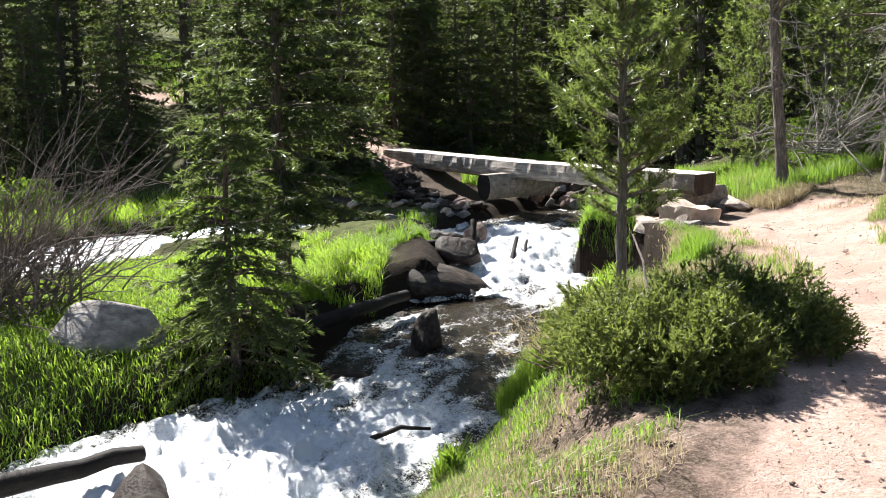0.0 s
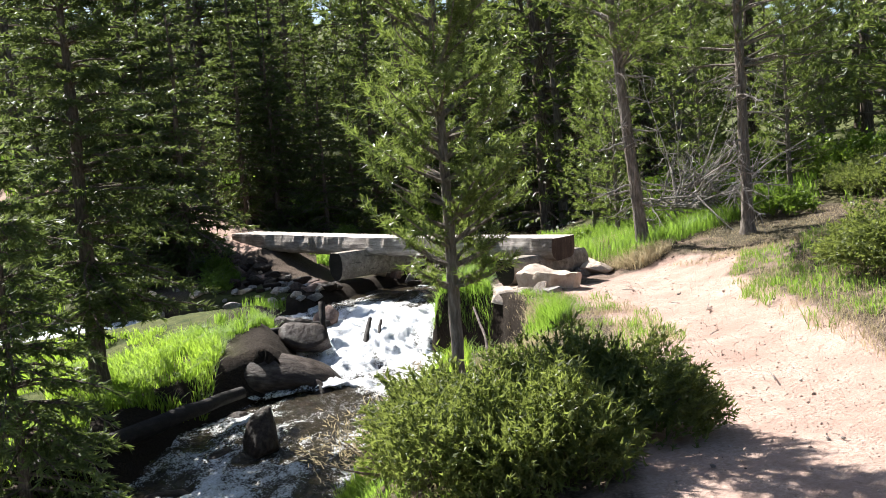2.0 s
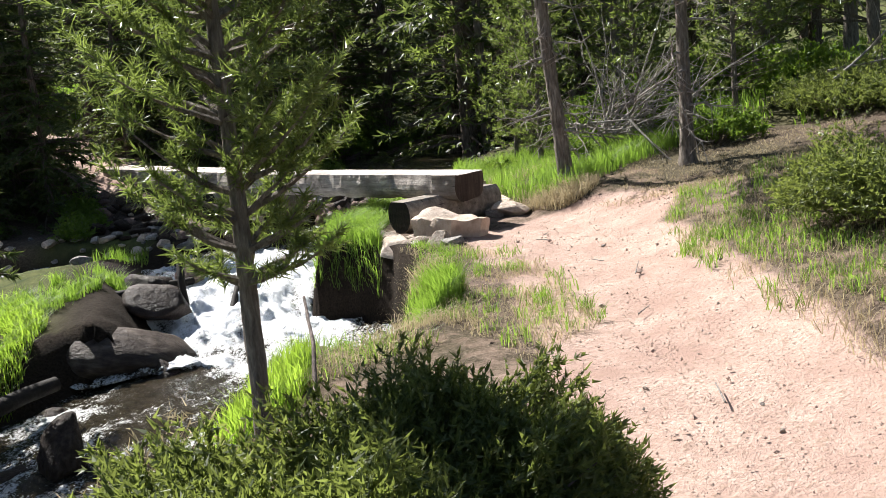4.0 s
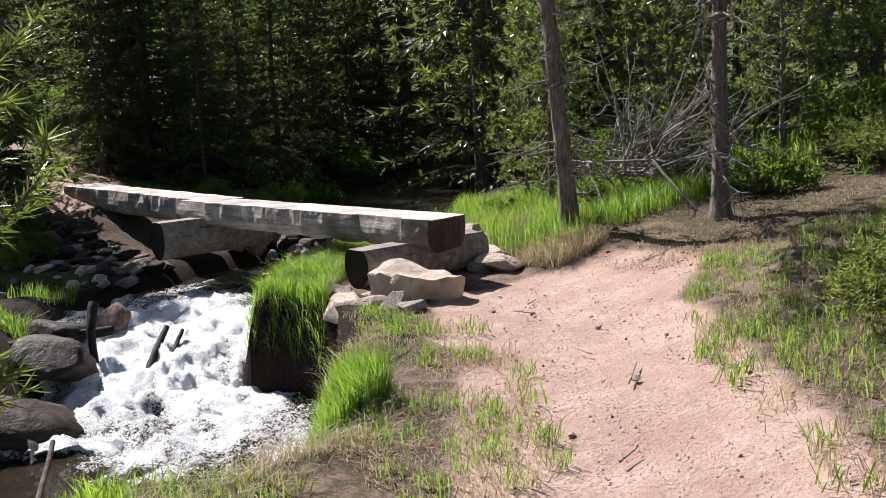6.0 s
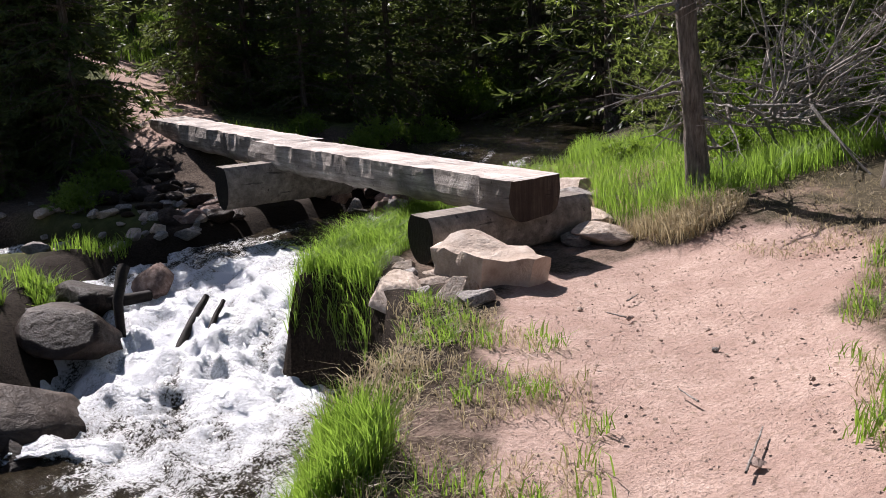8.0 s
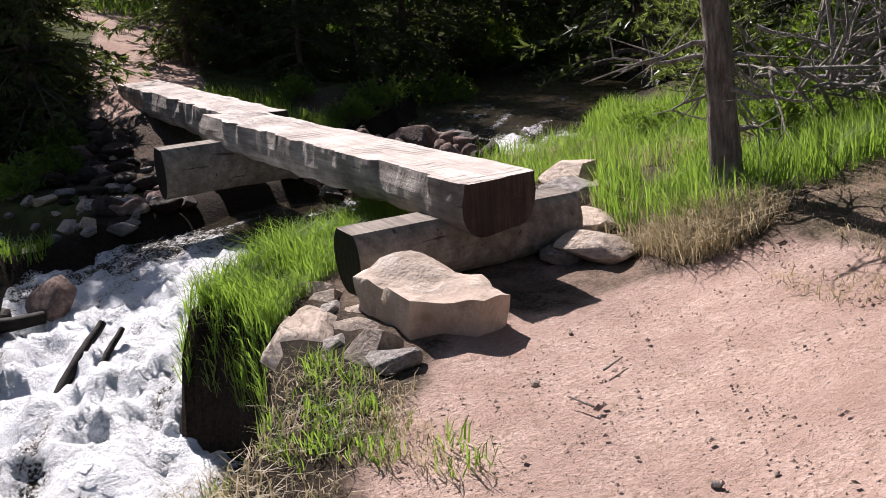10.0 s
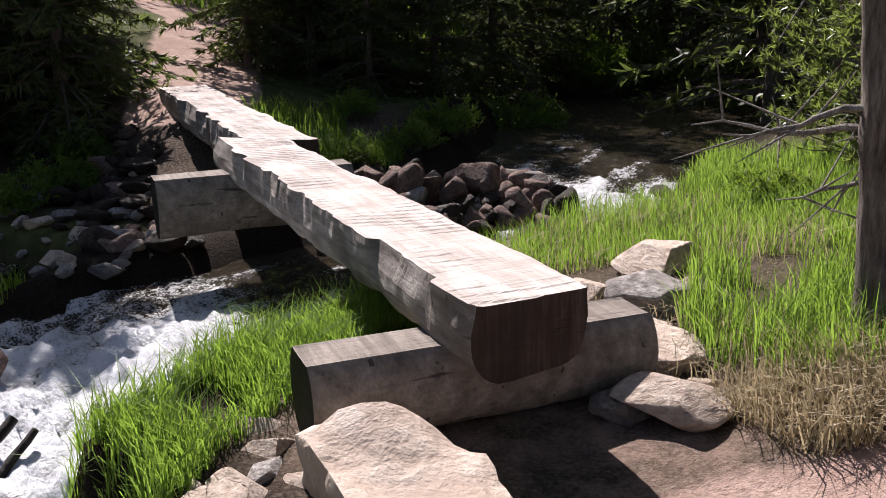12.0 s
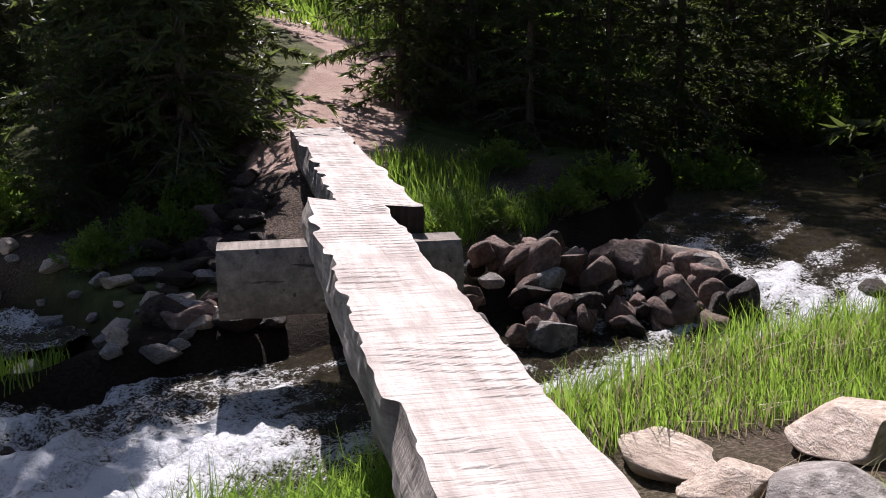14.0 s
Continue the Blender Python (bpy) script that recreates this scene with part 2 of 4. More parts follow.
# ---- the lie of the land ----
# creek: x, y, water level, half width, white water
CREEK = np.array([
    (30, 20, -0.10, 3.5, 0.0), (14, 11.2, -0.11, 2.6, 0.0), (9, 8.8, -0.12, 2.2, 0.0), (6.0, 7.2, -0.14, 1.7, 0.05), (4.1, 5.7, -0.16, 1.1, 0.2),
    (3.1, 4.6, -0.21, 0.75, 0.5), (2.3, 3.75, -0.30, 0.6, 0.45), (1.2, 3.3, -0.34, 0.6, 0.3), (0.0, 2.95, -0.37, 0.75, 0.3),
    (-1.0, 2.40, -0.40, 0.98, 0.72), (-1.60, 1.7, -0.46, 0.82, 0.78), (-2.12, 1.05, -0.66, 0.66, 0.74), (-2.45, 0.05, -0.75, 1.2, 0.58),
    (-3.3, -0.3, -0.77, 1.15, 0.26), (-4.3, -0.4, -0.82, 0.8, 0.42), (-5.3, -1.1, -0.90, 0.68, 0.42), (-6.6, -1.75, -0.98, 0.82, 0.86),
    (-8.0, -2.0, -1.06, 0.95, 0.86), (-10, -2.2, -1.2, 0.9, 0.7), (-14, -3, -1.5, 1.0, 0.6), (-40, -10, -3.0, 1.4, 0.5)])
BRANCH = np.array([(-1.9, 4.4, -0.42, 0.3, 0.4), (-3.0, 5.5, -0.50, 0.6, 0.65), (-4.2, 6.1, -0.54, 0.85, 0.75), (-5.4, 6.3, -0.56, 0.95, 0.8),
                   (-7.1, 5.6, -0.60, 0.9, 0.75), (-9, 4.6, -0.75, 0.7, 0.6), (-13, 3.5, -1.0, 0.8, 0.5), (-40, 0, -2.6, 1.0, 0.5)])


def spline(rows, n):
    """Catmull-Rom through the rows."""
    p = np.vstack([2 * rows[0] - rows[1], rows, 2 * rows[-1] - rows[-2]])
    out = []
    for a, b, c, d in zip(p, p[1:], p[2:], p[3:]):
        t = np.linspace(0, 1, n, endpoint=False)[:, None]
        out.append(0.5 * (2 * b + (c - a) * t + (2 * a - 5 * b + 4 * c - d) * t**2 + (3 * b - a - 3 * c + d) * t**3))
    return np.vstack(out + [rows[-1:]])


CREEK_S, BRANCH_S = spline(CREEK, 6), spline(BRANCH, 6)


def near_line(line, x, y):
    """Distance to the line, its level, half width, and the side (+: to the left of the flow)."""
    best = np.full(x.shape, 1e9)
    lev, wid, side = np.zeros(x.shape), np.zeros(x.shape), np.zeros(x.shape)
    for a, b in zip(line, line[1:]):
        d = b[:2] - a[:2]
        t = np.clip(((x - a[0]) * d[0] + (y - a[1]) * d[1]) / (d @ d), 0, 1)
        px, py = x - a[0] - t * d[0], y - a[1] - t * d[1]
        dist = np.hypot(px, py)
        m = dist < best
        best = np.where(m, dist, best)
        lev = np.where(m, a[2] + t * (b[2] - a[2]), lev)
        wid = np.where(m, a[3] + t * (b[3] - a[3]), wid)
        side = np.where(m, d[0] * py - d[1] * px, side)
    return best, lev, wid, side


TRAIL = np.array([(-16, -12), (-9.7, -8.2), (-7.0, -6.9), (-5.2, -5.9), (-3.85, -5.0), (-2.85, -4.2), (-1.9, -3.2), (-0.9, -2.2), (-0.25, -1.2)])
TRAIL_FAR = np.array([(0.2, 7.3), (0.5, 8.6), (0.9, 10.2), (1.4, 12.2), (0.6, 15), (-1.5, 19)])


def trail_mask(x, y, line, half):
    best = np.full(x.shape, 1e9)
    for a, b in zip(line, line[1:]):
        d = b - a
        t = np.clip(((x - a[0]) * d[0] + (y - a[1]) * d[1]) / (d @ d), 0, 1)
        best = np.minimum(best, np.hypot(x - a[0] - t * d[0], y - a[1] - t * d[1]))
    return 1 - sstep(half * 0.75, half * 1.35, best)


def land(x, y):
    """Ground height, and how near to the water a place is; the far bank's band is widened for shade."""
    x, y = np.asarray(x, float), np.asarray(y, float)
    d, lev, wid, side = near_line(CREEK_S, x, y)
    right = 0.75 * x - 0.65 * y
    near = 0.15 * np.clip(right - 0.35, 0, 14) * sstep(0.35, 1.6, right) + 0.12 * sstep(0.5, 1.3, x) * sstep(-1.5, -0.3, y) * (1 - sstep(0.6, 2.0, y))
    near = near + 0.25 * np.clip(right - 14, 0, 60)
    hill = np.clip(d - 2.9, 0, 200)
    far = -0.46 + 0.26 * sstep(-5, -2.5, x) + 0.48 * sstep(-1.3, 0.1, x) * sstep(4.6, 7.0, y)
    up = sstep(-4.0, 1.0, x + 0.10 * hill)
    far = far + 0.06 * sstep(2, 5, x) + 0.20 * hill * up + 0.15 * np.clip(y - 8.5, 0, 200) * (1 - up)
    far = far - 0.5 * sstep(2.0, 6.0, x) * 0.9 * sstep(3.6, 5.6, y) * (1 - sstep(1.0, 5.0, hill))
    bank = np.where(side > 0, near, far)
    bank = bank + 0.05 * (fbm(x * 1.3, y * 1.3, 0.5) - 0.5) + 0.30 * (fbm(x * 0.35, y * 0.35, 9.5) - 0.5) * sstep(2.0, 5.0, d)
    edge = wid * (0.9 + 0.3 * (vnoise(x * 1.7, y * 1.7, 4.2) - 0.5))
    steep = np.where(side <= 0, 0.7 + 1.2 * sstep(5.5, 7.5, -x), 0.22 + 0.23 * sstep(0.9, 0.2, -x) + 1.08 * sstep(2.0, 2.9, -x) + 0.6 * sstep(4.2, 5.4, -x) + 1.0 * sstep(5.6, 6.8, -x))
    k = sstep(0, 1, (d - edge) / steep)
    z = (lev - 0.28) * (1 - k) + np.maximum(bank, lev + 0.1) * k
    d2, lev2, wid2, _ = near_line(BRANCH_S, x, y)
    k2 = sstep(0, 1, (d2 - wid2) / 0.5)
    z = np.where((side <= 0) & (y > 3.2), np.minimum(z, (lev2 - 0.2) * (1 - k2) + np.maximum(z, lev2 + 0.1) * k2), z)
    # Far-bank band reaches past the wet edge to paint the shade there.
    wet = np.maximum(np.where(side > 0, 1 - sstep(0.34, 0.62, d - wid), 1 - sstep(0.7, 1.2, d - wid)), 1 - sstep(0.1, 0.5, d2 - wid2))
    return z, wet, side


def ground_z(x, y):
    return float(land(np.array([x]), np.array([y]))[0][0])


def axis(lo, hi, step, out):
    core = np.arange(lo, hi + 1e-6, step)
    grow = np.cumsum(step * 1.22 ** np.arange(1, 60))
    grow = grow[grow < out]
    return np.concatenate([(lo - grow)[::-1], core, hi + grow])


def build_ground():
    xs, ys = axis(-10.5, 5.0, 0.075, 700), axis(-7.0, 9.5, 0.075, 700)
    gx, gy = np.meshgrid(xs, ys)
    z, wet, side = land(gx, gy)
    trail = np.maximum(trail_mask(gx, gy, TRAIL, 0.68), trail_mask(gx, gy, TRAIL_FAR, 0.62) * (side <= 0))
    trail = np.maximum(trail, trail_mask(gx, gy, np.array([(-0.7, -1.7), (0.35, -1.3)]), 0.75))
    worn = trail_mask(gx, gy, TRAIL, 2.3) * (side > 0)
    soil = np.maximum(trail, (0.19 + 0.25 * fbm(gx * 1.1, gy * 1.1, 8.0, 3)) * worn * (1 - wet))
    z = z + (fbm(gx * 9, gy * 9, 2.0, 3) - 0.5) * (0.018 + 0.03 * (1 - trail)) * (np.abs(gx + 3) < 9)
    z = z - 0.03 * trail
    n, m = gx.shape
    idx = np.arange(n * m).reshape(n, m)
    faces = np.stack([idx[:-1, :-1], idx[:-1, 1:], idx[1:, 1:], idx[1:, :-1]], -1).reshape(-1, 4)
    me = mesh_of("ground", np.stack([gx, gy, z], -1), faces, SOIL, True)
    float_attr(me, "trail", soil)
    float_attr(me, "damp_and_shade", wet)
    turf = sstep(0.35, 0.6, fbm(gx * 0.6, gy * 0.6, 5.0)) * (1 - trail) * np.where(side > 0, 0.25 + 0.5 * sstep(3, 6, gx), 1.0)
    float_attr(me, "turf", np.clip(turf + 0.6 * ((side <= 0) & (gx < -3)) + 0.95 * sstep(10, 15, np.hypot(gx + 2, gy)) * (1 - trail), 0, 1))
    tagged(new("ground", me), "pinkish gravelly dirt trail and needle-littered creek banks", "ground", kind="structure")


def build_water(name, line, label, lo, hi):
    rows = line[(line[:, 0] > lo) & (line[:, 0] < hi)]
    seg = np.r_[0, np.cumsum(np.hypot(*np.diff(rows[:, :2], axis=0).T))]
    s = np.arange(0, seg[-1], 0.03)
    p = np.stack([np.interp(s, seg, rows[:, k]) for k in range(5)], -1)
    for k in range(2):
        ker = np.ones(15) / 15
        p[:, k] = np.convolve(np.pad(p[:, k], 7, mode="reflect", reflect_type="odd"), ker, "valid")
    d = np.gradient(p[:, :2], axis=0)
    d /= np.linalg.norm(d, axis=1)[:, None]
    nrm = np.stack([-d[:, 1], d[:, 0]], -1)
    t = np.linspace(-1, 1, 65)
    w = (p[:, 3] + 0.55)[:, None] * t
    x, y = p[:, :1] + nrm[:, :1] * w, p[:, 1:2] + nrm[:, 1:] * w
    foam = p[:, 4:5] * (1 - 0.45 * np.abs(t) ** 3)
    rough = 0.02 + 0.09 * foam**2
    sl = s[:, None]
    z = p[:, 2:3] + rough * (fbm(x * 6.3, y * 6.3, 1.0, 5) - 0.5) * 1.6 + 0.09 * foam * (fbm(x * 19, y * 19, 7.0, 3) - 0.5)
    streak = fbm(sl * 2.6 + 0.5 * fbm(x * 4, y * 4, 2.0, 2), w * 8.0, 4.0, 4) - 0.5
    lump = 1 - np.abs(2 * fbm(sl * 6.0, w * 13, 8.0, 4) - 1)
    z = z + 0.13 * np.clip(foam - 0.2, 0, 1) * (lump - 0.8) + 0.12 * np.clip(foam - 0.15, 0, 1) * streak
    billow = 1 - np.abs(2 * fbm(x * 2.6, y * 2.6, 11.0, 3) - 1)
    z = z + 0.42 * np.clip(foam - 0.25, 0, 1) * (billow - 0.75) + 0.05 * foam * (fbm(x * 34, y * 34, 5.0, 2) - 0.5)
    z = z + 0.008 * (fbm(x * 14, y * 14, 3.0, 2) - 0.5)
    foam = foam + 0.40 * (fbm(x * 2.1, y * 2.1, 6.0, 3) - 0.5) + 0.75 * streak + 0.5 * (z - p[:, 2:3])
    n, m = x.shape
    idx = np.arange(n * m).reshape(n, m)
    faces = np.stack([idx[:-1, :-1], idx[1:, :-1], idx[1:, 1:], idx[:-1, 1:]], -1).reshape(-1, 4)
    me = mesh_of(name, np.stack([x, y, z], -1), faces, WATER, True)
    float_attr(me, "foam", np.clip(foam, 0, 1))
    tagged(new(name, me), label, "creek", kind="structure")


build_ground()
build_water("water", CREEK_S, "foaming brown mountain creek tumbling over rocks", -16, 20)
build_water("water_side_channel", BRANCH_S, "narrow white side channel of the creek", -16, 5)


# ---- logs ----
def log_mesh(name, length, width, depth, material, flat=0.5, skew0=0.0, skew1=0.0, notch=0.03, seed=0, end_material=None, rings=110, rugged=0.10, box=0.78, side_material=None):
    """A log along +y from y = 0, its hewn top at z = 0. flat: how wide the hewn top is, as a share of the width."""
    k = 36
    verts = []
    ys = np.linspace(0, length, rings)
    a0 = math.asin(min(0.999, flat))
    ang = np.linspace(a0, 2 * math.pi - a0, 24)
    for y in ys:
        rx, rz = width / 2, depth / (1 + math.cos(a0) ** box)
        cx = np.sin(ang) * rx / max(flat, math.sin(min(a0, 1.2))) if flat > 0.8 else np.sin(ang) * rx
        cz = np.sign(np.cos(ang)) * np.abs(np.cos(ang)) ** box * rz - math.cos(a0) ** box * rz
        cx = np.sign(cx) * rx * (np.abs(cx) / rx) ** (0.5 if box < 0.9 else 1.0)
        top = np.linspace(cx[-1], cx[0], 14)[1:-1]
        x = np.concatenate([cx, top])
        z = np.concatenate([cz, np.zeros(12)])
        n1 = fbm(x * 4 + seed, np.full_like(x, y * 4.2), z * 6 + seed, 3) - 0.5
        sc = 1 + rugged * n1 * np.r_[np.ones(24), np.zeros(12)]
        x, z = x * sc, z * sc
        cut = np.clip(1.0 * sstep(0.55, 0.78, vnoise(np.sign(x) * 9 + seed, np.full_like(x, y * 4.6), 2.0)) + 0.35 * sstep(0.6, 0.8, vnoise(np.sign(x) * 5 + seed, np.full_like(x, y * 11.0), 4.0)), 0, 1) * np.exp(-(np.abs(z) / 0.09) ** 2) * (1 - 0.6 * (x > 0))
        x = x - np.sign(x) * notch * cut * (np.abs(x) > width * 0.42)
        tz = np.r_[np.zeros(24), np.ones(12)]
        yy = np.full_like(x, y)
        chop = yy * 15 + 2.0 * x + 2.2 * fbm(x * 1.6 + seed, yy * 2.5, 3.0, 2)
        chop = (chop - np.floor(chop)) * sstep(0.30, 0.62, vnoise(x * 5 + seed, yy * 4.0, 5.0))
        z = z + tz * (0.010 * (fbm(x * 3 + seed, yy * 9, 1.0, 3) - 0.5) - 0.0045 * chop)
        sk = skew0 * (1 - sstep(0, 0.6, y)) + skew1 * sstep(length - 0.6, length, y)
        verts.append(np.stack([x, y + sk * x, z], -1))
    v = np.concatenate(verts)
    f = []
    for r in range(rings - 1):
        b = r * k
        for j in range(k):
            f.append((b + j, b + (j + 1) % k, b + k + (j + 1) % k, b + k + j))
    me = bpy.data.meshes.new(name)
    last = (rings - 1) * k
    me.from_pydata(v.tolist(), [], f + [tuple(range(k - 1, -1, -1)), tuple(last + j for j in range(k))])
    me.materials.append(material)
    me.materials.append(end_material or material)
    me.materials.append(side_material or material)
    # Side faces get the side material; on the bridge logs it includes painted shade.
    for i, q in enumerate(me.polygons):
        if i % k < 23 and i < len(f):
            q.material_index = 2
    me.polygons[len(f)].material_index = me.polygons[len(f) + 1].material_index = 1
    bm = bmesh.new()
    bm.from_mesh(me)
    bmesh.ops.recalc_face_normals(bm, faces=bm.faces)
    bm.to_mesh(me)
    bm.free()
    return me


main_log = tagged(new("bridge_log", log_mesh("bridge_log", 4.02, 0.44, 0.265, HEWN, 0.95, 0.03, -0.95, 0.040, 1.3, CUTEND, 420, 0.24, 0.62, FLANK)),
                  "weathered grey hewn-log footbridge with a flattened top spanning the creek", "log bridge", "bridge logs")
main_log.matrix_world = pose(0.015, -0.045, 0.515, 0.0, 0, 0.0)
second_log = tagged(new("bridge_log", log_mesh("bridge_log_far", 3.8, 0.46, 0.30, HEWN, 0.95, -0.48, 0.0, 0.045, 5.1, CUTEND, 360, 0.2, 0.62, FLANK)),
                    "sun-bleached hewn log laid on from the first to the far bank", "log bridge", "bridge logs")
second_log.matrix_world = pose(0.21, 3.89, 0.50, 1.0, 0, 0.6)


def support_log(x0, y0, x1, y1, z, width, depth, seed, label):
    ob = new("support_log", log_mesh("support_log", math.hypot(x1 - x0, y1 - y0), width, depth, ROUND, 0.62, 0.0, 0.0, 0.012, seed, WETWOOD, 50, 0.10, 1.0))
    ob.matrix_world = pose(x0, y0, z, 0, 0, math.degrees(math.atan2(y1 - y0, x1 - x0)) - 90)
    return tagged(ob, label, "support log", "bridge supports")


support_log(-0.67, 0.29, 0.62, 0.24, 0.315, 0.33, 0.32, 2.0, "short grey sill log carrying the bridge's near end")
support_log(-0.68, 3.70, 0.62, 3.67, 0.345, 0.34, 0.40, 8.0, "short grey sill log carrying the bridge's joint")


# ---- rocks ----
def rock_mesh(seed, sub, cuts, material, flat=1.0):
    """A lump about 1 m across, cut by planes and weathered."""
    r = np.random.default_rng(seed)
    bm = bmesh.new()
    bmesh.ops.create_icosphere(bm, subdivisions=sub, radius=0.5)
    planes = [(v / np.linalg.norm(v), r.uniform(0.22, 0.40)) for v in r.normal(size=(cuts, 3))]
    for v in bm.verts:
        p = np.array(v.co)
        for nrm, d in planes:
            over = p @ nrm - d
            if over > 0:
                p = p - nrm * over * 0.97
        n1 = fbm(p[0] * 4 + seed, p[1] * 4, p[2] * 4, 4) - 0.5
        p = p * (1.25 + 0.20 * n1)
        v.co = (p[0], p[1], p[2] * flat)
    for f in bm.faces:
        f.smooth = True
    for e in bm.edges:
        e.smooth = e.calc_face_angle(0) < 0.42
    me = bpy.data.meshes.new("rock")
    bm.to_mesh(me)
    bm.free()
    me.materials.append(material)
    return me


TAN = [rock_mesh(s, 4, 14, ROCK_TAN) for s in range(5)]
GREY = [rock_mesh(20 + s, 4, 14, ROCK_GREY) for s in range(5)]
RED = [rock_mesh(60 + s, 3, 12, ROCK_RED) for s in range(4)]
WETR = [rock_mesh(40 + s, 3, 11, ROCK_WET) for s in range(4)]


def rock(name, me, x, y, z, sx, sy, sz, label, turn=(0, 0, 0), group=""):
    """z: the height of its middle."""
    ob = new(name, me)
    ob.matrix_world = pose(x, y, z, *turn) @ Matrix.Diagonal((sx, sy, sz, 1))
    return tagged(ob, label, "rock", group)


def slab_mesh():
    """The step: a flat-topped block with a broken front edge."""
    out = [(-0.25, 0.34), (0.0, 0.27), (0.19, 0.21), (0.23, -0.05), (0.22, -0.26), (0.01, -0.29), (-0.10, -0.20), (-0.25, -0.17), (-0.24, 0.1)]
    bm = bmesh.new()
    low = [bm.verts.new((x * 0.95, y * 0.92 + 0.02, -0.24)) for x, y in out]
    top = [bm.verts.new((x, y, -0.02 + 0.025 * math.sin(9 * x + 4 * y))) for x, y in out]
    bm.faces.new(top)
    bm.faces.new(low[::-1])
    for i in range(len(out)):
        j = (i + 1) % len(out)
        bm.faces.new((low[i], low[j], top[j], top[i]))
    bmesh.ops.triangulate(bm, faces=bm.faces)
    bmesh.ops.subdivide_edges(bm, edges=bm.edges, cuts=3, use_grid_fill=True)
    for v in bm.verts:
        n = fbm(v.co.x * 9, v.co.y * 9, v.co.z * 9 + 5, 4) - 0.5
        c = fbm(v.co.x * 3.5 + 3, v.co.y * 3.5, v.co.z * 3.5 + 8, 3) - 0.5
        v.co += Vector((v.co.x * (0.22 * n + 0.35 * c), v.co.y * (0.22 * n + 0.35 * c), 0.07 * n + 0.20 * c))
    for f in bm.faces:
        f.smooth = True
    for e in bm.edges:
        e.smooth = e.calc_face_angle(0) < 0.5
    me = bpy.data.meshes.new("stone_step")
    bm.to_mesh(me)
    bm.free()
    me.materials.append(ROCK_TAN)
    return me


step = tagged(new("stone_step", slab_mesh()), "flat-topped tan granite slab used as a step to the bridge", "stone step")
step.matrix_world = pose(-0.50, -0.34, 0.185, 4, 2, 0)
rock("stone", TAN[1], -0.95, -0.53, 0.01, 0.22, 0.24, 0.22, "rounded tan stone beside the stone step", (10, 5, 40), "stones at the bridge foot")
rock("stone", TAN[2], -1.12, -0.10, -0.03, 0.28, 0.46, 0.18, "pale flat stone lying on the grassy bank", (20, -18, -35), "stones at the bridge foot")
rock("stone", GREY[3], -0.95, -0.68, 0.02, 0.22, 0.18, 0.12, "small grey stone on the dirt by the step", (0, 0, 20), "stones at the bridge foot")
for x, y, s, k in ((-0.93, 0.06, 0.22, 0), (-0.80, 0.30, 0.2, 1), (-1.02, -0.28, 0.15, 2), (-0.86, -0.16, 0.17, 3), (-0.76, 0.44, 0.17, 4), (-1.14, -0.42, 0.11, 1), (-0.84, 0.16, 0.15, 2),
                   (-1.06, 0.15, 0.13, 0), (-0.74, 0.02, 0.14, 3)):
    rock("stone", (GREY if k == 2 else TAN)[k], x, y, -0.02, s, s * 1.2, s * 0.6, "small weathered stone packed round the sill log", (0, 12 * k, 70 * k), "stones at the bridge foot")
for x, y, z, sx, sy, sz, k, w in ((0.56, -0.10, 0.07, 0.42, 0.32, 0.20, 0, "tan stone with a flat top beside the bridge end"), (0.80, 0.24, 0.08, 0.32, 0.30, 0.22, 3, "pinkish stone beside the bridge end"),
                                  (1.10, 0.78, 0.12, 0.50, 0.42, 0.24, 2, "grey flat stone in the grass by the bridge"), (1.45, 1.25, 0.14, 0.55, 0.40, 0.20, 1, "broad tan stone in the creekside grass"),
                                  (0.84, 0.52, 0.06, 0.34, 0.34, 0.24, 4, "rounded stone under the bridge end"), (0.42, 0.02, 0.02, 0.24, 0.22, 0.16, 2, "small stone under the bridge end"),
                                  (0.86, 1.36, 0.02, 0.50, 0.26, 0.18, 3, "reddish-brown stone edging the creek bank"), (1.36, 0.70, 0.10, 0.2, 0.3, 0.2, 0, "small grey stone in the grass"),
                                  (0.90, 1.06, 0.07, 0.30, 0.24, 0.22, 4, "brown stone at the edge of the grass"), (0.72, 0.76, 0.05, 0.28, 0.22, 0.2, 0, "tan stone half under the bridge"), (0.72, -0.02, 0.03, 0.2, 0.18, 0.15, 1, "small tan stone by the bridge end")):
    rock("stone", (GREY if k == 2 else TAN)[k], x, y, z + 0.01, sx, sy, sz * 0.75, w, (4, -3, 37 * k + 10), "stones right of the bridge foot")

# the loose stone pile that turns the water under the bridge
r2 = np.random.default_rng(11)
for i in range(120):
    u, v = r2.uniform(0, 1), r2.uniform(-1, 1)
    x, y = 0.75 + 1.75 * u, 4.55 - 0.10 * u + v * 0.85 * (1 - 0.35 * u) - 0.25 * u
    h = max(0.0, 1 - abs(v)) * (1 - 0.35 * u)
    s = r2.uniform(0.12, 0.26)
    rock("stone", (RED if r2.random() < 0.6 else GREY if r2.random() < 0.3 else WETR)[int(r2.integers(4))], x, y, -0.32 + 0.38 * h + 0.03 * r2.normal(), s, s * r2.uniform(0.8, 1.5), s * r2.uniform(0.6, 0.9),
         "reddish-brown stone in the loose pile in the creek", tuple(r2.uniform(0, 360, 3)), "stone pile in the creek")
rock("boulder", TAN[3], 2.42, 4.72, -0.20, 0.50, 0.70, 0.36, "tan-topped boulder with white water breaking round it", (10, 0, 50))
rock("boulder", TAN[4], 0.62, 4.35, -0.05, 0.42, 0.36, 0.36, "pale boulder beside the bridge joint", (0, 0, 15))

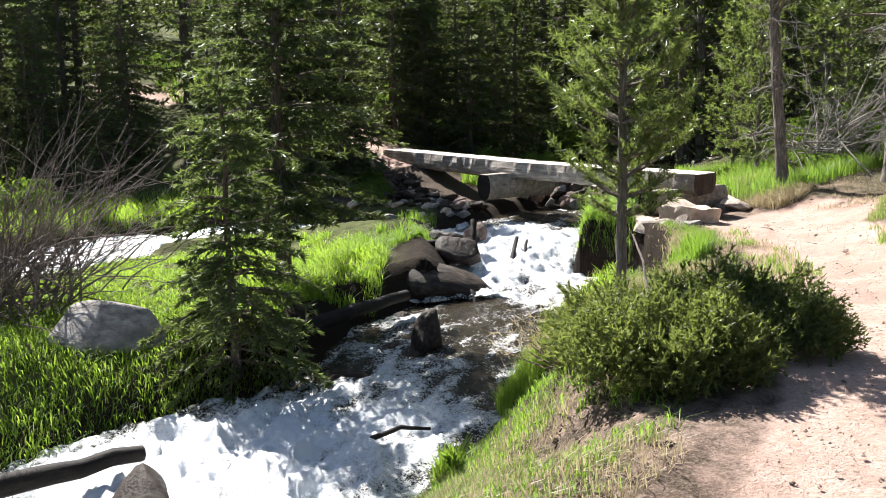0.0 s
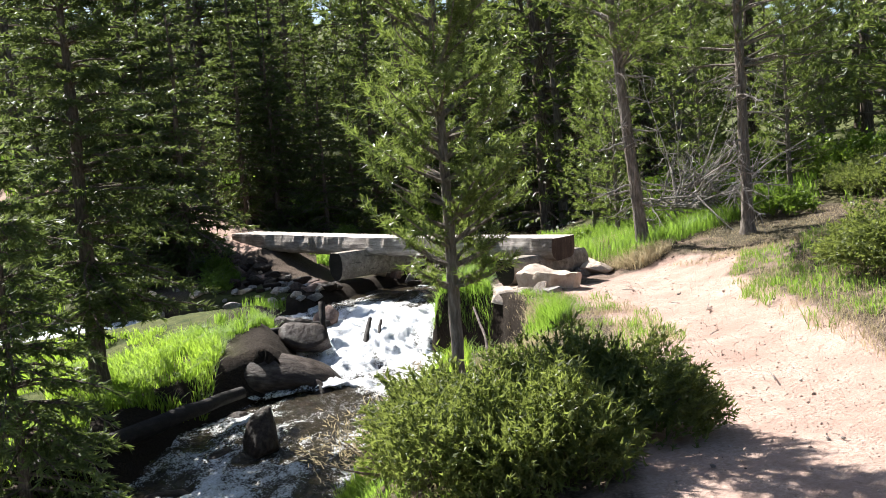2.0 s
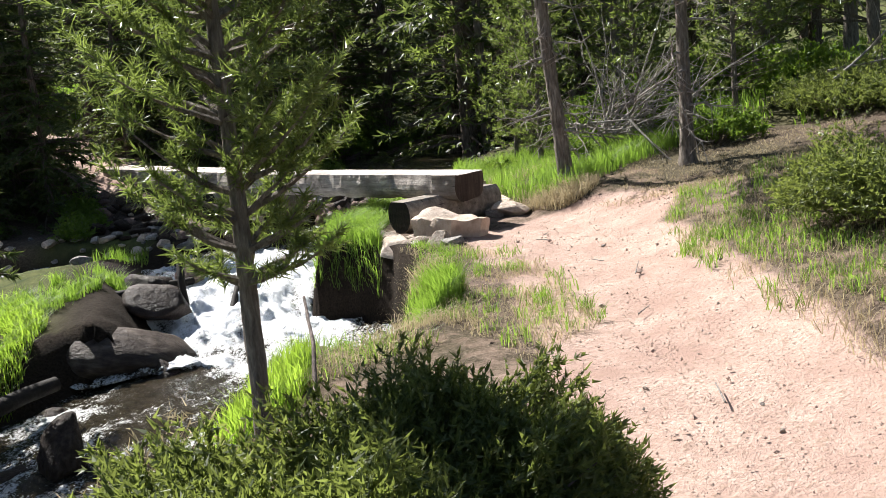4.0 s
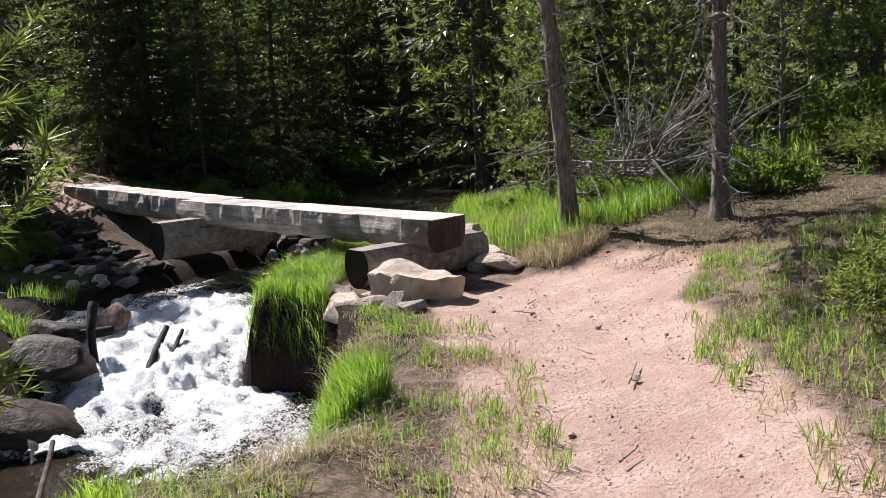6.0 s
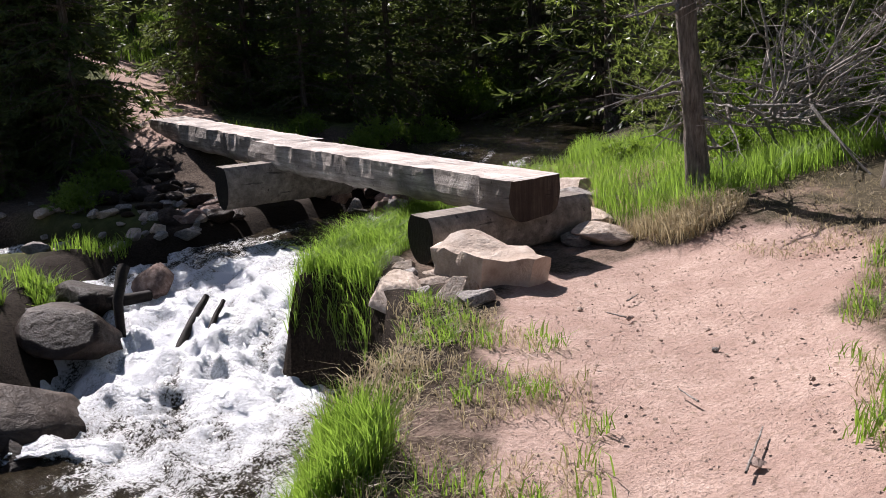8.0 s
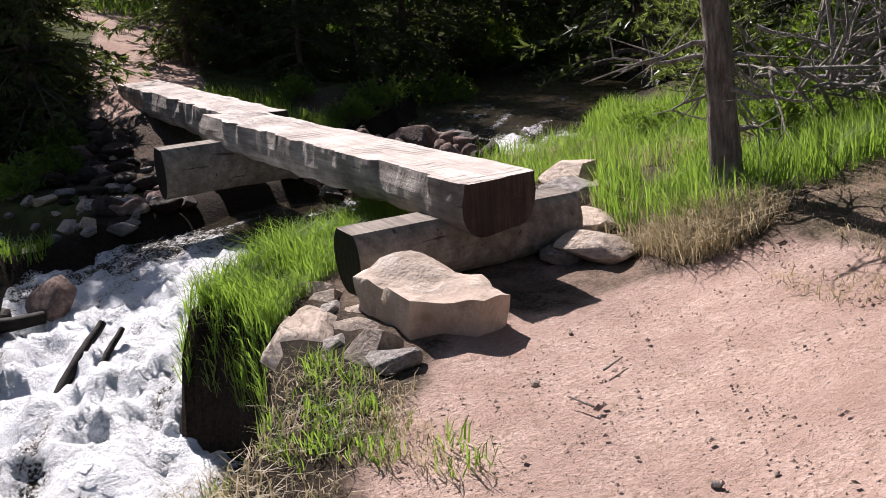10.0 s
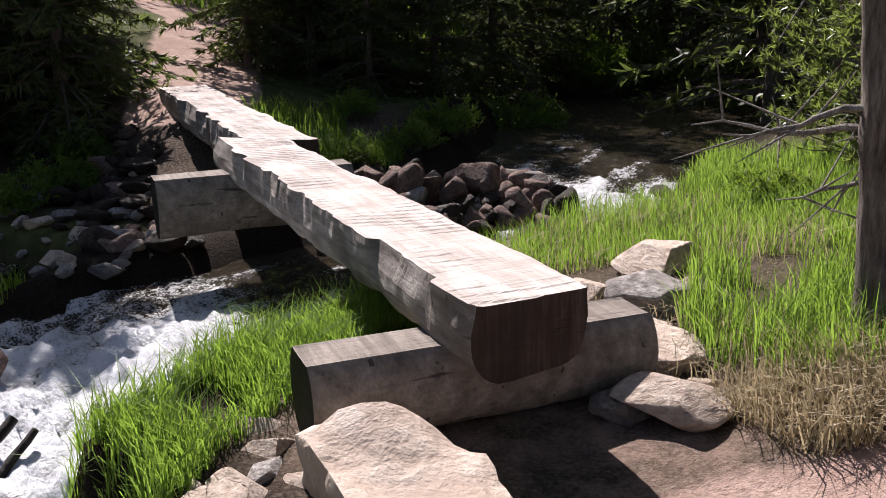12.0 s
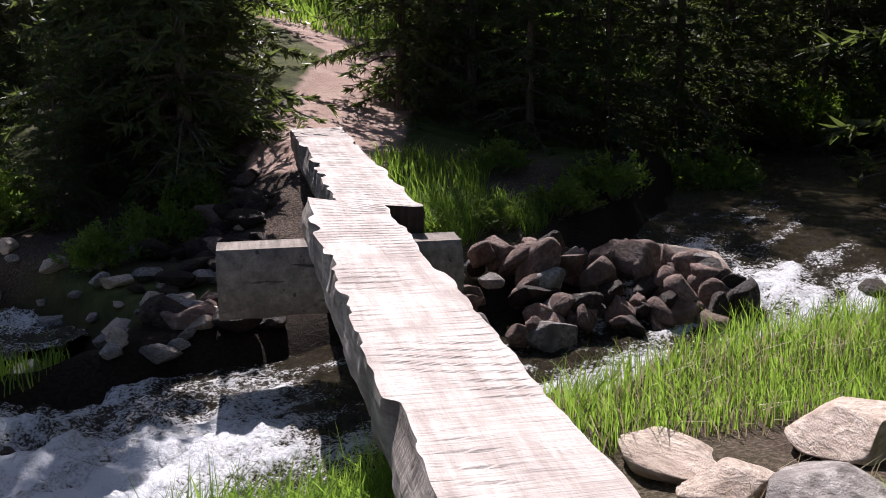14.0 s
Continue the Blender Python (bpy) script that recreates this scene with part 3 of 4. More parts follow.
# boulders in and by the creek
rock("boulder", rock_mesh(71, 4, 5, ROCK_DAMP), -3.30, 1.25, -0.70, 1.15, 0.85, 0.50, "large smooth wet boulder above the pool", (0, 12, -32))
rock("boulder", WETR[1], -4.55, -0.50, -0.74, 0.26, 0.34, 0.44, "dark pointed rock standing in the rapids", (12, 18, 20))
rock("boulder", rock_mesh(73, 4, 18, ROCK_GREY), -7.25, 0.70, -0.52, 1.05, 1.1, 0.62, "grey angular boulder in bright grass", (0, 6, -25))
rock("boulder", WETR[2], -7.95, -2.1, -1.0, 0.62, 0.50, 0.42, "dark wet boulder washed by the creek", (0, 8, 60))
rock("boulder", WETR[0], -2.3, 2.45, -0.42, 0.50, 0.45, 0.40, "dark wet rock at the lip of the cascade", (10, 0, 30))
rock("boulder", WETR[3], -2.55, 1.75, -0.42, 0.7, 0.6, 0.5, "dark rock beside the cascade", (0, 14, 80))
rock("boulder", RED[0], -1.76, 2.46, -0.30, 0.30, 0.32, 0.30, "rounded reddish rock at the lip of the cascade", (0, 0, 10))
for x, y, s in ((-3.2, 0.75, 0.35), (-2.6, -0.75, 0.28), (-5.6, -0.55, 0.45), (-5.0, -0.2, 0.5), (-4.2, 0.55, 0.4), (-6.2, -1.2, 0.35), (-2.2, 2.7, 0.4), (-1.7, 3.1, 0.35),
                (0.9, 3.0, 0.2), (3.5, 4.0, 0.25), (-3.8, -0.9, 0.22)):
    rock("rock", WETR[int(abs(x * 7)) % 4], x, y, ground_z(x, y) + 0.10, s, s * 1.2, s * 0.9, "dark wet rock at the water's edge", (0, 0, x * 90), "rocks along the creek")
for i in range(95):
    x, y = -0.35 - 2.2 * r2.random(), 3.8 + 2.6 * r2.random() ** 1.4
    s = r2.uniform(0.06, 0.19)
    rock("stone", (GREY if i % 3 else TAN)[i % 5], x, y, ground_z(x, y) + s * 0.2, s, s * 1.25, s * 0.7, "grey cobble on the far bank", (0, r2.uniform(-15, 15), r2.uniform(0, 360)), "cobbles on the far bank")
# Added to darken the bank: WETR's near-black colour stands in for shade.
for i in range(60):
    x, y = -0.35 - 0.9 * r2.random(), 4.0 + 3.0 * r2.random()
    s = r2.uniform(0.10, 0.26)
    rock("stone", (RED if i % 3 == 0 else WETR)[i % 4], x, y, ground_z(x, y) + s * 0.2, s, s * 1.25, s * 0.7, "stone on the far bank, coloured dark for the shade there", (0, r2.uniform(-15, 15), r2.uniform(0, 360)), "stones on the far bank")
for i in range(40):
    x = -8.5 + 8.8 * r2.random()
    y = np.interp(x, TRAIL[:, 0], TRAIL[:, 1]) + r2.uniform(-0.9, 0.7)
    s = r2.uniform(0.008, 0.03)
    rock("pebble", (TAN if i % 3 else GREY)[i % 5], x, y, ground_z(x, y) - 0.02, s, s * 1.3, s * 0.8, "small pebble lying on the dirt trail", (0, 0, 53 * i), "pebbles on the trail")


# ---- trees ----
def tube(points, radii, sides=6):
    """A tapered tube as vertices and quads, with indices from 0."""
    p, r = np.asarray(points, float), np.asarray(radii, float)
    d = np.gradient(p, axis=0)
    d /= np.linalg.norm(d, axis=1)[:, None] + 1e-9
    a = np.cross(d, (0.31, 0.12, 0.94) if abs(d[0][2]) < 0.8 else (0.94, 0.31, 0.1))
    a /= np.linalg.norm(a, axis=1)[:, None] + 1e-9
    b = np.cross(d, a)
    th = np.linspace(0, 2 * np.pi, sides, endpoint=False)
    v = p[:, None] + r[:, None, None] * (np.cos(th)[None, :, None] * a[:, None] + np.sin(th)[None, :, None] * b[:, None])
    idx = np.arange(len(p) * sides).reshape(len(p), sides)
    f = np.stack([idx[:-1], np.roll(idx, -1, 1)[:-1], np.roll(idx, -1, 1)[1:], idx[1:]], -1).reshape(-1, 4)
    return v.reshape(-1, 3), f


def join(parts):
    vs, fs, o = [], [], 0
    for v, f in parts:
        vs.append(v)
        fs.append(f + o)
        o += len(v)
    return np.concatenate(vs), np.concatenate(fs)


def needles(base, way, length, width, r):
    """One narrow triangle per row."""
    n = len(base)
    way = way / (np.linalg.norm(way, axis=1)[:, None] + 1e-9)
    side = np.cross(way, r.normal(size=(n, 3)))
    side /= np.linalg.norm(side, axis=1)[:, None] + 1e-9
    w = (np.asarray(width) * np.ones(n))[:, None] * side / 2
    tip = base + way * (np.asarray(length) * np.ones(n))[:, None]
    return np.stack([base - w, base + w, tip], 1).reshape(-1, 3)


def conifer(name, height, spread, start, whorls, per, style, seed, trunk_r, label, bark, leaf, dead=0, bend=(0.0, 0.0), fine=1.0, droop=0.25, cone=1.0, tight=1.0):
    """A tree at the origin: trunk, limbs and a crown of needle sprays."""
    r = np.random.default_rng(seed)
    tree = new(name)
    near = fine >= 0.6
    hs = np.linspace(-0.15, height, 160 if near else 22)
    u = np.clip(hs / height, 0, 1)
    line = np.stack([bend[0] * u + 0.03 * np.sin(3 * hs + seed) * u, bend[1] * u + 0.03 * np.cos(2.3 * hs + seed) * u, hs], -1)
    rad = trunk_r * (1 - 0.93 * u) * (1 + 0.5 * np.exp(-np.clip(hs, 0, 9) * 7)) + 0.006
    v, f = tube(line, rad, 22 if near else 12)
    if near:
        # plates and furrows of the bark
        core = np.repeat(line, 22, 0)
        relief = fbm(v[:, 0] * 26 + seed, v[:, 1] * 26, v[:, 2] * 7, 3) - 0.5
        v = core + (v - core) * (1 + 0.42 * relief)[:, None]
    part("trunk", mesh_of("trunk", v, f, bark, True), tree)
    limbs, leaves = [], []
    for w in range(whorls):
        q = (w + 0.5 * r.random()) / whorls
        h = start + (height - start) * q
        at = np.array([np.interp(h, hs, line[:, k]) for k in range(3)])
        top = 1 - (h - start) / (height - start + 0.2)
        for k in range(per):
            az = 2 * np.pi * (k / per + 0.37 * w + r.normal() * 0.12)
            L = spread * (top**cone * 0.92 + 0.10) * r.uniform(0.6, 1.15) * (0.75 + 0.25 * min(1, q * 6))
            rise = (0.45 if style == "pine" else 0.05) * r.uniform(0.3, 1.3) + 0.5 * q
            n = 7 if fine > 0.4 else 4
            t = np.linspace(0, 1, n)
            out = np.stack([np.cos(az) * L * t, np.sin(az) * L * t, L * (rise * t - droop * t**2 * 1.3 + (0.25 * t**3 if style == "pine" else 0.12 * t**3))], -1)
            out += np.cumsum(r.normal(size=(n, 3)) * 0.018 * L, axis=0)
            pts = at + out
            limbs.append(tube(pts, (0.010 + 0.12 * trunk_r) * (1.05 - t) * (0.4 + 0.6 * top) + 0.0025, 4 if fine > 0.4 else 3))
            m = max(4, int(L * ((25 if fine > 0.5 else 17) if style == "pine" else 30) * fine))
            s = r.uniform(0.3 if style == "pine" else 0.12, 1.02, m)
            along = np.stack([np.interp(s, t, pts[:, c]) for c in range(3)], -1)
            d = (pts[-1] - pts[0]) / L
            sd = np.cross(d, (0, 0, 1.0))
            sd /= np.linalg.norm(sd) + 1e-9
            if style == "pine":
                twig = d * r.uniform(0.2, 1.0, m)[:, None] + sd * r.normal(size=m)[:, None] * 0.9 + np.array([0, 0, 1.0]) * r.uniform(-0.1, 0.9, m)[:, None]
                tipl = tight * r.uniform(0.05, 0.24, m)[:, None] * (0.5 + 0.5 * min(1.0, L))
                root = along + twig * tipl
                k2 = int(52 * fine) + 6
                b = np.repeat(root, k2, 0) + np.repeat(twig, k2, 0) * r.uniform(-0.06, 0.05, (m * k2, 1))
                wv = np.repeat(twig, k2, 0) * 0.8 + r.normal(size=(m * k2, 3)) * (0.75 if tight == 1 else 0.95)
                leaves.append(needles(b, wv, r.uniform(0.036, 0.066, m * k2) / fine**0.75, 0.0058 / fine**1.15, r))
            else:
                k2 = int(9 * fine) + 4
                sg = np.where(r.random(m) < 0.5, -1, 1)[:, None]
                twig = d * r.uniform(0.35, 0.9, m)[:, None] + sd * sg * r.uniform(0.3, 1.0, m)[:, None] + np.array([0, 0, 1.0]) * r.uniform(-0.45, 0.12, m)[:, None]
                tl = (0.05 + 0.26 * L * (1.1 - s)).clip(0.06, 0.34)
                q2 = r.uniform(0, 1, (m, k2))
                b = (along[:, None] + twig[:, None] * (tl[:, None] * q2)[..., None]).reshape(-1, 3)
                wv = np.repeat(twig, k2, 0) * 0.9 + r.normal(size=(m * k2, 3)) * 0.42
                leaves.append(needles(b, wv, r.uniform(0.045, 0.095, m * k2) / fine**0.5, r.uniform(0.012, 0.024, m * k2) / fine**0.7, r))
    for k in range(dead):
        h = r.uniform(0.12, 1.0) * start * 1.15
        at = np.array([np.interp(h, hs, line[:, c]) for c in range(3)])
        az, L = r.uniform(0, 2 * np.pi), r.uniform(0.25, 0.6) * min(1.0, spread)
        t = np.linspace(0, 1, 7)
        pts = at + np.stack([np.cos(az + 0.5 * t) * L * t, np.sin(az + 0.5 * t) * L * t, L * (0.25 * t - 0.75 * t**2 + 0.45 * t**3)], -1) + np.cumsum(r.normal(size=(7, 3)) * 0.02, axis=0)
        bits = [tube(pts, 0.014 * (1.05 - t) + 0.002, 5)]
        for _ in range(7):
            j = int(r.integers(2, 6))
            e = pts[j] + r.normal(size=3) * 0.16
            bits.append(tube(np.linspace(pts[j], e, 3), (0.006, 0.004, 0.0015), 5))
        v, f = join(bits)
        part("limb", mesh_of("limb", v, f, TWIG, True), tree, "bare bleached limb")
    wv, wf = join(limbs)
    wf = np.concatenate([wf[:, (0, 1, 2)], wf[:, (0, 2, 3)]])
    lv = np.concatenate(leaves)
    me = mesh_of("crown", np.concatenate([wv, lv]), np.concatenate([wf, np.arange(len(lv)).reshape(-1, 3) + len(wv)]), bark)
    me.materials.append(leaf)
    me.polygons.foreach_set("material_index", np.r_[np.zeros(len(wf), np.int32), np.ones(len(lv) // 3, np.int32)])
    part("crown", me, tree)
    return tagged(tree, label, "tree")


def put(tree, x, y, turn=0.0, size=1.0, sink=0.0):
    tree.matrix_basis = pose(x, y, ground_z(x, y) - sink, 0, 0, turn) @ Matrix.Diagonal((size, size, size, 1))
    return tree


put(conifer("pine_tree", 4.6, 0.47, 0.72, 30, 6, "pine", 5, 0.033, "young pine with glossy needle tufts beside the creek", BARK_GREY, PINE, 0, (0.02, 0.0), 0.85, 0.10, 0.35, 0.55), -4.94, -3.51)
put(conifer("spruce_tree", 4.8, 1.2, 0.75, 24, 7, "spruce", 6, 0.085, "tall dark green spruce standing among the grass by the creek", BARK, SPRUCE, 0, (0.05, 0), 0.95, 0.3, 0.65), -5.14, 1.52)
put(conifer("spruce_tree", 2.75, 0.82, 0.12, 20, 7, "spruce", 8, 0.035, "small bushy olive-green spruce leaning over the creek bank", BARK, SPRUCE_YOUNG, 0, (0.0, 0), 1.1, 0.42, 0.75), -6.5, -0.3)
put(conifer("pine_tree", 8.5, 1.9, 2.2, 18, 6, "pine", 9, 0.074, "mature pine with grey bark and dead lower limbs beside the trail", BARK_GREY, PINE, 24, (-0.45, 0.45), 0.6, 0.25, 0.5), 1.43, -0.17)
put(conifer("pine_tree", 9.0, 1.7, 1.9, 18, 6, "pine", 10, 0.066, "slender straight pine with grey bark on the slope", BARK_GREY, PINE, 20, (0.0, 0.0), 0.75, 0.25, 0.5), 2.07, -1.30)
put(conifer("spruce_tree", 7.0, 1.7, 1.9, 18, 8, "spruce", 12, 0.19, "thick-trunked spruce at the top of the bare dirt slope", BARK, SPRUCE, 14, (0.1, 0), 0.7, 0.25, 0.7), 2.3, 12.6)

# the forest behind: three kinds of conifer, copied
wood_a = conifer("spruce_tree", 11, 2.0, 0.5, 26, 7, "spruce", 21, 0.14, "dark spruce of the forest, behind the creek and added out of view", BARK, SPRUCE, 0, (0.1, 0.1), 0.19, 0.3, 0.8)
wood_b = conifer("pine_tree", 8, 1.7, 0.8, 20, 7, "pine", 22, 0.10, "pine with sunlit olive needles on the hillside", BARK_GREY, PINE, 0, (0.2, 0.0), 0.19, 0.25, 0.6)
wood_c = conifer("spruce_tree", 5, 1.35, 0.2, 22, 8, "spruce", 23, 0.07, "young bushy spruce at the forest edge", BARK, SPRUCE, 0, (0, 0), 0.39, 0.35, 0.9)
r3 = np.random.default_rng(5)
SPOTS = [(wood_a, 8.0, 7.9), (wood_a, 11.3, 10.2), (wood_a, 15.5, 13.1), (wood_b, 7.0, 6.0), (wood_a, 15.9, 9.3), (wood_a, 11.4, 10.2), (wood_a, 6.8, 6.3), (wood_b, 9.8, 15.8), (wood_a, 14.0, 2.6),
         (wood_c, 3.4, 8.6), (wood_c, 4.6, 9.4), (wood_c, 5.6, 10.2), (wood_a, 6.4, 11.6), (wood_a, 8.2, 12.6), (wood_a, 10.4, 13.4), (wood_c, 7.4, 10.8), (wood_a, 9.4, 11.4), (wood_a, 12.2, 14.6), (wood_c, 3.8, 10.6),
         # several of these are added to shade the far bank and far trail
         (wood_c, -1.0, 7.5), (wood_c, -1.2, 8.2), (wood_c, 2.0, 10.6), (wood_c, 1.25, 9.3), (wood_c, -1.9, 7.7), (wood_c, -2.0, 7.0), (wood_c, -2.9, 7.1), (wood_c, -1.4, 8.5), (wood_c, -0.7, 10.2), (wood_c, 2.1, 9.5), (wood_c, -1.5, 10.8), (wood_c, -1.9, 8.3), (wood_c, 2.4, 8.2), (wood_c, -1.5, 9.0), (wood_c, -2.8, 7.9), (wood_c, -2.2, 9.6), (wood_c, -8.8, 9.9), (wood_c, -7.4, 11.4), (wood_c, -10.8, 11.0), (wood_c, -9.6, 12.4),
         (wood_a, -4.7, 14.2), (wood_a, -3.9, 15.4), (wood_a, -4.5, 17.0), (wood_a, -3.0, 17.6), (wood_a, -2.4, 15.8), (wood_a, -3.6, 20.0), (wood_a, -5.2, 15.8), (wood_a, -2.0, 18.8), (wood_a, -4.3, 18.8), (wood_a, -5.2, 12.6), (wood_a, -3.4, 12.8), (wood_a, -1.6, 12.4), (wood_a, -8.6, 14.0), (wood_a, -12.4, 13.4), (wood_a, 4.6, 13.2), (wood_a, 2.9, 11.0), (wood_a, 3.4, 15.0), (wood_a, -0.8, 15.8), (wood_a, 6.2, 15.0), (wood_a, -6.8, 15.4),
         (wood_b, 9.2, 4.4), (wood_b, 7.4, -1.2), (wood_b, 10.5, 0.4), (wood_b, 12.5, 3.0), (wood_b, 9.0, -4.4), (wood_b, 7.0, -5.6), (wood_a, 11, 6.6), (wood_b, 13, 8.0)]
for i in range(150):
    a, d = r3.uniform(-40, 105), 15 + 33 * r3.random() ** 0.8
    SPOTS.append((wood_b if i % 5 < 2 else wood_a, -3 + d * math.sin(radians(a)), 1 + d * math.cos(radians(a))))
# Unseen spruces added behind the viewpoint to hold back sky light.
for i in range(16):
    a, d = r3.uniform(125, 320), r3.uniform(11, 22)
    SPOTS.append((wood_a, -5 + d * math.sin(radians(a)), -5 + d * math.cos(radians(a))))
SPOTS = [(tree, x, y, ({wood_a: 11.0, wood_b: 8.0, wood_c: 5.0}[tree])) for tree, x, y in SPOTS]
used = set()
for i, (tree, x, y, full) in enumerate(SPOTS):
    if 0.75 * x - 0.65 * y > 2.5 and i > 66 and r3.random() < 0.5:
        continue
    s = r3.uniform(0.85, 1.3)
    if -12 < x < 6.5 and y > 6:
        # sizes are set by how far each tree's shadow may reach towards the creek
        s = min(s, max(0.35, ((y - (2.4 if -1.5 < x < -0.5 and y < 9.8 else 7.6 if x < -3 else 6.9 if x < -1.5 else 4.4)) * 0.98 - ground_z(x, y)) / full) * r3.uniform(0.85, 1.05))
    sy = copy_thing(tree, Matrix()) if tree.name in used else tree
    used.add(tree.name)
    put(sy, x, y, r3.uniform(0, 360), s, 0.05)
    tagged(sy, group="forest trees")


# The first two are added to shade the grass beside the mature pine.
for x, y, s in ((3.3, 1.7, 0.36), (4.1, 2.5, 0.46), (4.8, -0.4, 0.42), (5.6, 1.6, 0.5), (4.2, 2.9, 0.36), (6.6, 0.2, 0.55), (5.2, -3.2, 0.45), (7.6, 3.4, 0.6)):
    tagged(put(copy_thing(wood_b, Matrix()), x, y, 80 * x, s, 0.05), "young sunlit pine on the slope behind the trail", group="young pines")


for x, y, s in ((-4.4, 10.9, 0.62), (-5.6, 11.4, 0.7), (-6.7, 10.9, 0.6), (-7.9, 11.6, 0.75), (-9.0, 10.8, 0.62), (-10.2, 11.6, 0.8), (-11.4, 10.6, 0.7), (-12.6, 11.4, 0.8), (-3.6, 11.8, 0.7), (-9.6, 9.4, 0.4), (-6.2, 12.6, 0.8), (-8.6, 12.8, 0.85)):
    tagged(put(copy_thing(wood_c, Matrix()), x, y, 80 * x, s, 0.05), "young bushy spruce edging the meadow", group="young spruces")


# ---- bushes ----
def bush(name, rx, ry, h, sprays, leaf, seed, label, category="bush", k=24, length=0.030, width=0.008, upright=0.5):
    """A low dome of leafy sprays on woody stems."""
    r = np.random.default_rng(seed)
    lobes = 11
    la, lq = r.uniform(0, 2 * np.pi, lobes), np.sqrt(r.uniform(0.05, 0.75, lobes))
    lx, ly, lh = np.cos(la) * lq * rx, np.sin(la) * lq * ry, h * r.uniform(0.55, 1.1, lobes) * (1 - 0.35 * lq)
    lr = r.uniform(0.30, 0.50, lobes) * min(rx, ry * 1.3)
    pick = r.integers(0, lobes, sprays)
    th, q = r.uniform(0, 2 * np.pi, sprays), np.sqrt(r.random(sprays))
    x, y = lx[pick] + np.cos(th) * q * lr[pick], ly[pick] + np.sin(th) * q * lr[pick]
    zt = lh[pick] * np.sqrt(np.clip(1.05 - q**2, 0, 1)) * (0.55 + 0.9 * vnoise(x * 9 + seed, y * 9, 3.0)) + 0.04
    z = zt * r.uniform(0.15, 1.0, sprays) ** 0.4
    c = np.stack([x, y, z], -1)
    d = np.stack([x / rx, y / ry, np.full(sprays, upright)], -1) + r.normal(size=(sprays, 3)) * 0.6
    d /= np.linalg.norm(d, axis=1)[:, None]
    b = np.repeat(c, k, 0) + np.repeat(d, k, 0) * r.uniform(-0.13, 0.11, (sprays * k, 1))
    w = np.repeat(d, k, 0) * 0.9 + r.normal(size=(sprays * k, 3)) * 0.5
    v = needles(b, w, r.uniform(0.6, 1.3, sprays * k) * length, r.uniform(0.7, 1.4, sprays * k) * width, r)
    ob = new(name)
    part("foliage", mesh_of("foliage", v, np.arange(len(v)).reshape(-1, 3), leaf), ob)
    stems = []
    for i in range(min(60, sprays // 8)):
        t = np.linspace(0, 1, 5)[:, None]
        stems.append(tube(np.array([x[i] * 0.25, y[i] * 0.25, -0.05]) * (1 - t) + c[i] * t + np.array([0, 0, -0.15 * h]) * (t * (1 - t)), 0.009 * (1.1 - t[:, 0]) + 0.0015, 4))
    sv, sf = join(stems)
    part("stem", mesh_of("stem", sv, sf, TWIG_DARK, True), ob, "brown woody stems")
    return tagged(ob, label, category)


def put_bush(ob, x, y, turn=0.0, s=1.0):
    ob.matrix_basis = pose(x, y, ground_z(x, y), 0, 0, turn) @ Matrix.Diagonal((s, s, s, 1))
    return ob


put_bush(bush("juniper_bush", 0.94, 0.64, 0.48, 4600, JUNIPER, 31, "broad sprawling green juniper bush beside the trail", "bush", 34, 0.034, 0.011, 0.9), -5.38, -4.56, 4)
put_bush(bush("shrub", 0.5, 0.4, 0.42, 260, STRAW, 35, "reddish-brown half-bare shrub at the foot of the young pine", "shrub", 10, 0.04, 0.006, 0.7), -5.55, -3.75, 0)
jun = bush("juniper_bush", 0.85, 0.65, 0.52, 2000, JUNIPER, 32, "low green juniper bush on the slope above the trail", "bush", 24, 0.036, 0.012)
put_bush(jun, -0.35, -4.35, 20)
put_bush(copy_thing(jun, Matrix()), -2.0, -5.45, 70, 0.62)
put_bush(copy_thing(jun, Matrix()), 1.0, -4.9, 130, 1.0)
put_bush(copy_thing(jun, Matrix()), 3.6, -3.6, 200, 1.1)
put_bush(copy_thing(jun, Matrix()), 4.6, -2.2, 250, 1.2)
shr = bush("shrub", 0.7, 0.6, 0.6, 420, SHRUB, 33, "leafy bright green shrub near the creek", "shrub", 12, 0.065, 0.030, 0.5)
put_bush(shr, 2.6, 0.4, 0, 0.5)
# The small ones beside the upper log are added to darken banks in shade.
for i, (x, y, s) in enumerate(((3.4, -0.3, 0.5), (4.4, 0.9, 1.1), (3.2, -1.0, 0.7), (6.6, 6.2 + 4.2, 1.3), (7.6, 10.6, 1.4), (1.6, 6.6, 0.45), (-1.0, 8.6, 0.8), (-1.4, 9.8, 0.9), (5.4, 2.2, 1.0), (5.6, -1.0, 1.2), (7.2, 1.0, 1.3),
                               (4.2, 8.0, 0.9), (-2.8, 7.0, 0.9), (-6.5, 8.6, 1.1), (-8.2, 8.2, 1.0), (8.4, -2.6, 1.3), (6.0, -3.4, 1.1), (9.0, 2.4, 1.4), (3.0, 9.6, 1.0), (-1.2, 6.2, 0.5), (1.9, 5.75, 0.45), (1.3, 5.55, 0.35), (2.5, 6.1, 0.55), (0.75, 5.5, 0.3), (-1.5, 5.7, 0.45), (-0.9, 6.9, 0.5), (3.0, 2.2, 0.45), (9.5, 10.5, 1.5))):
    put_bush(copy_thing(shr, Matrix()), x, y, 47 * i, s)


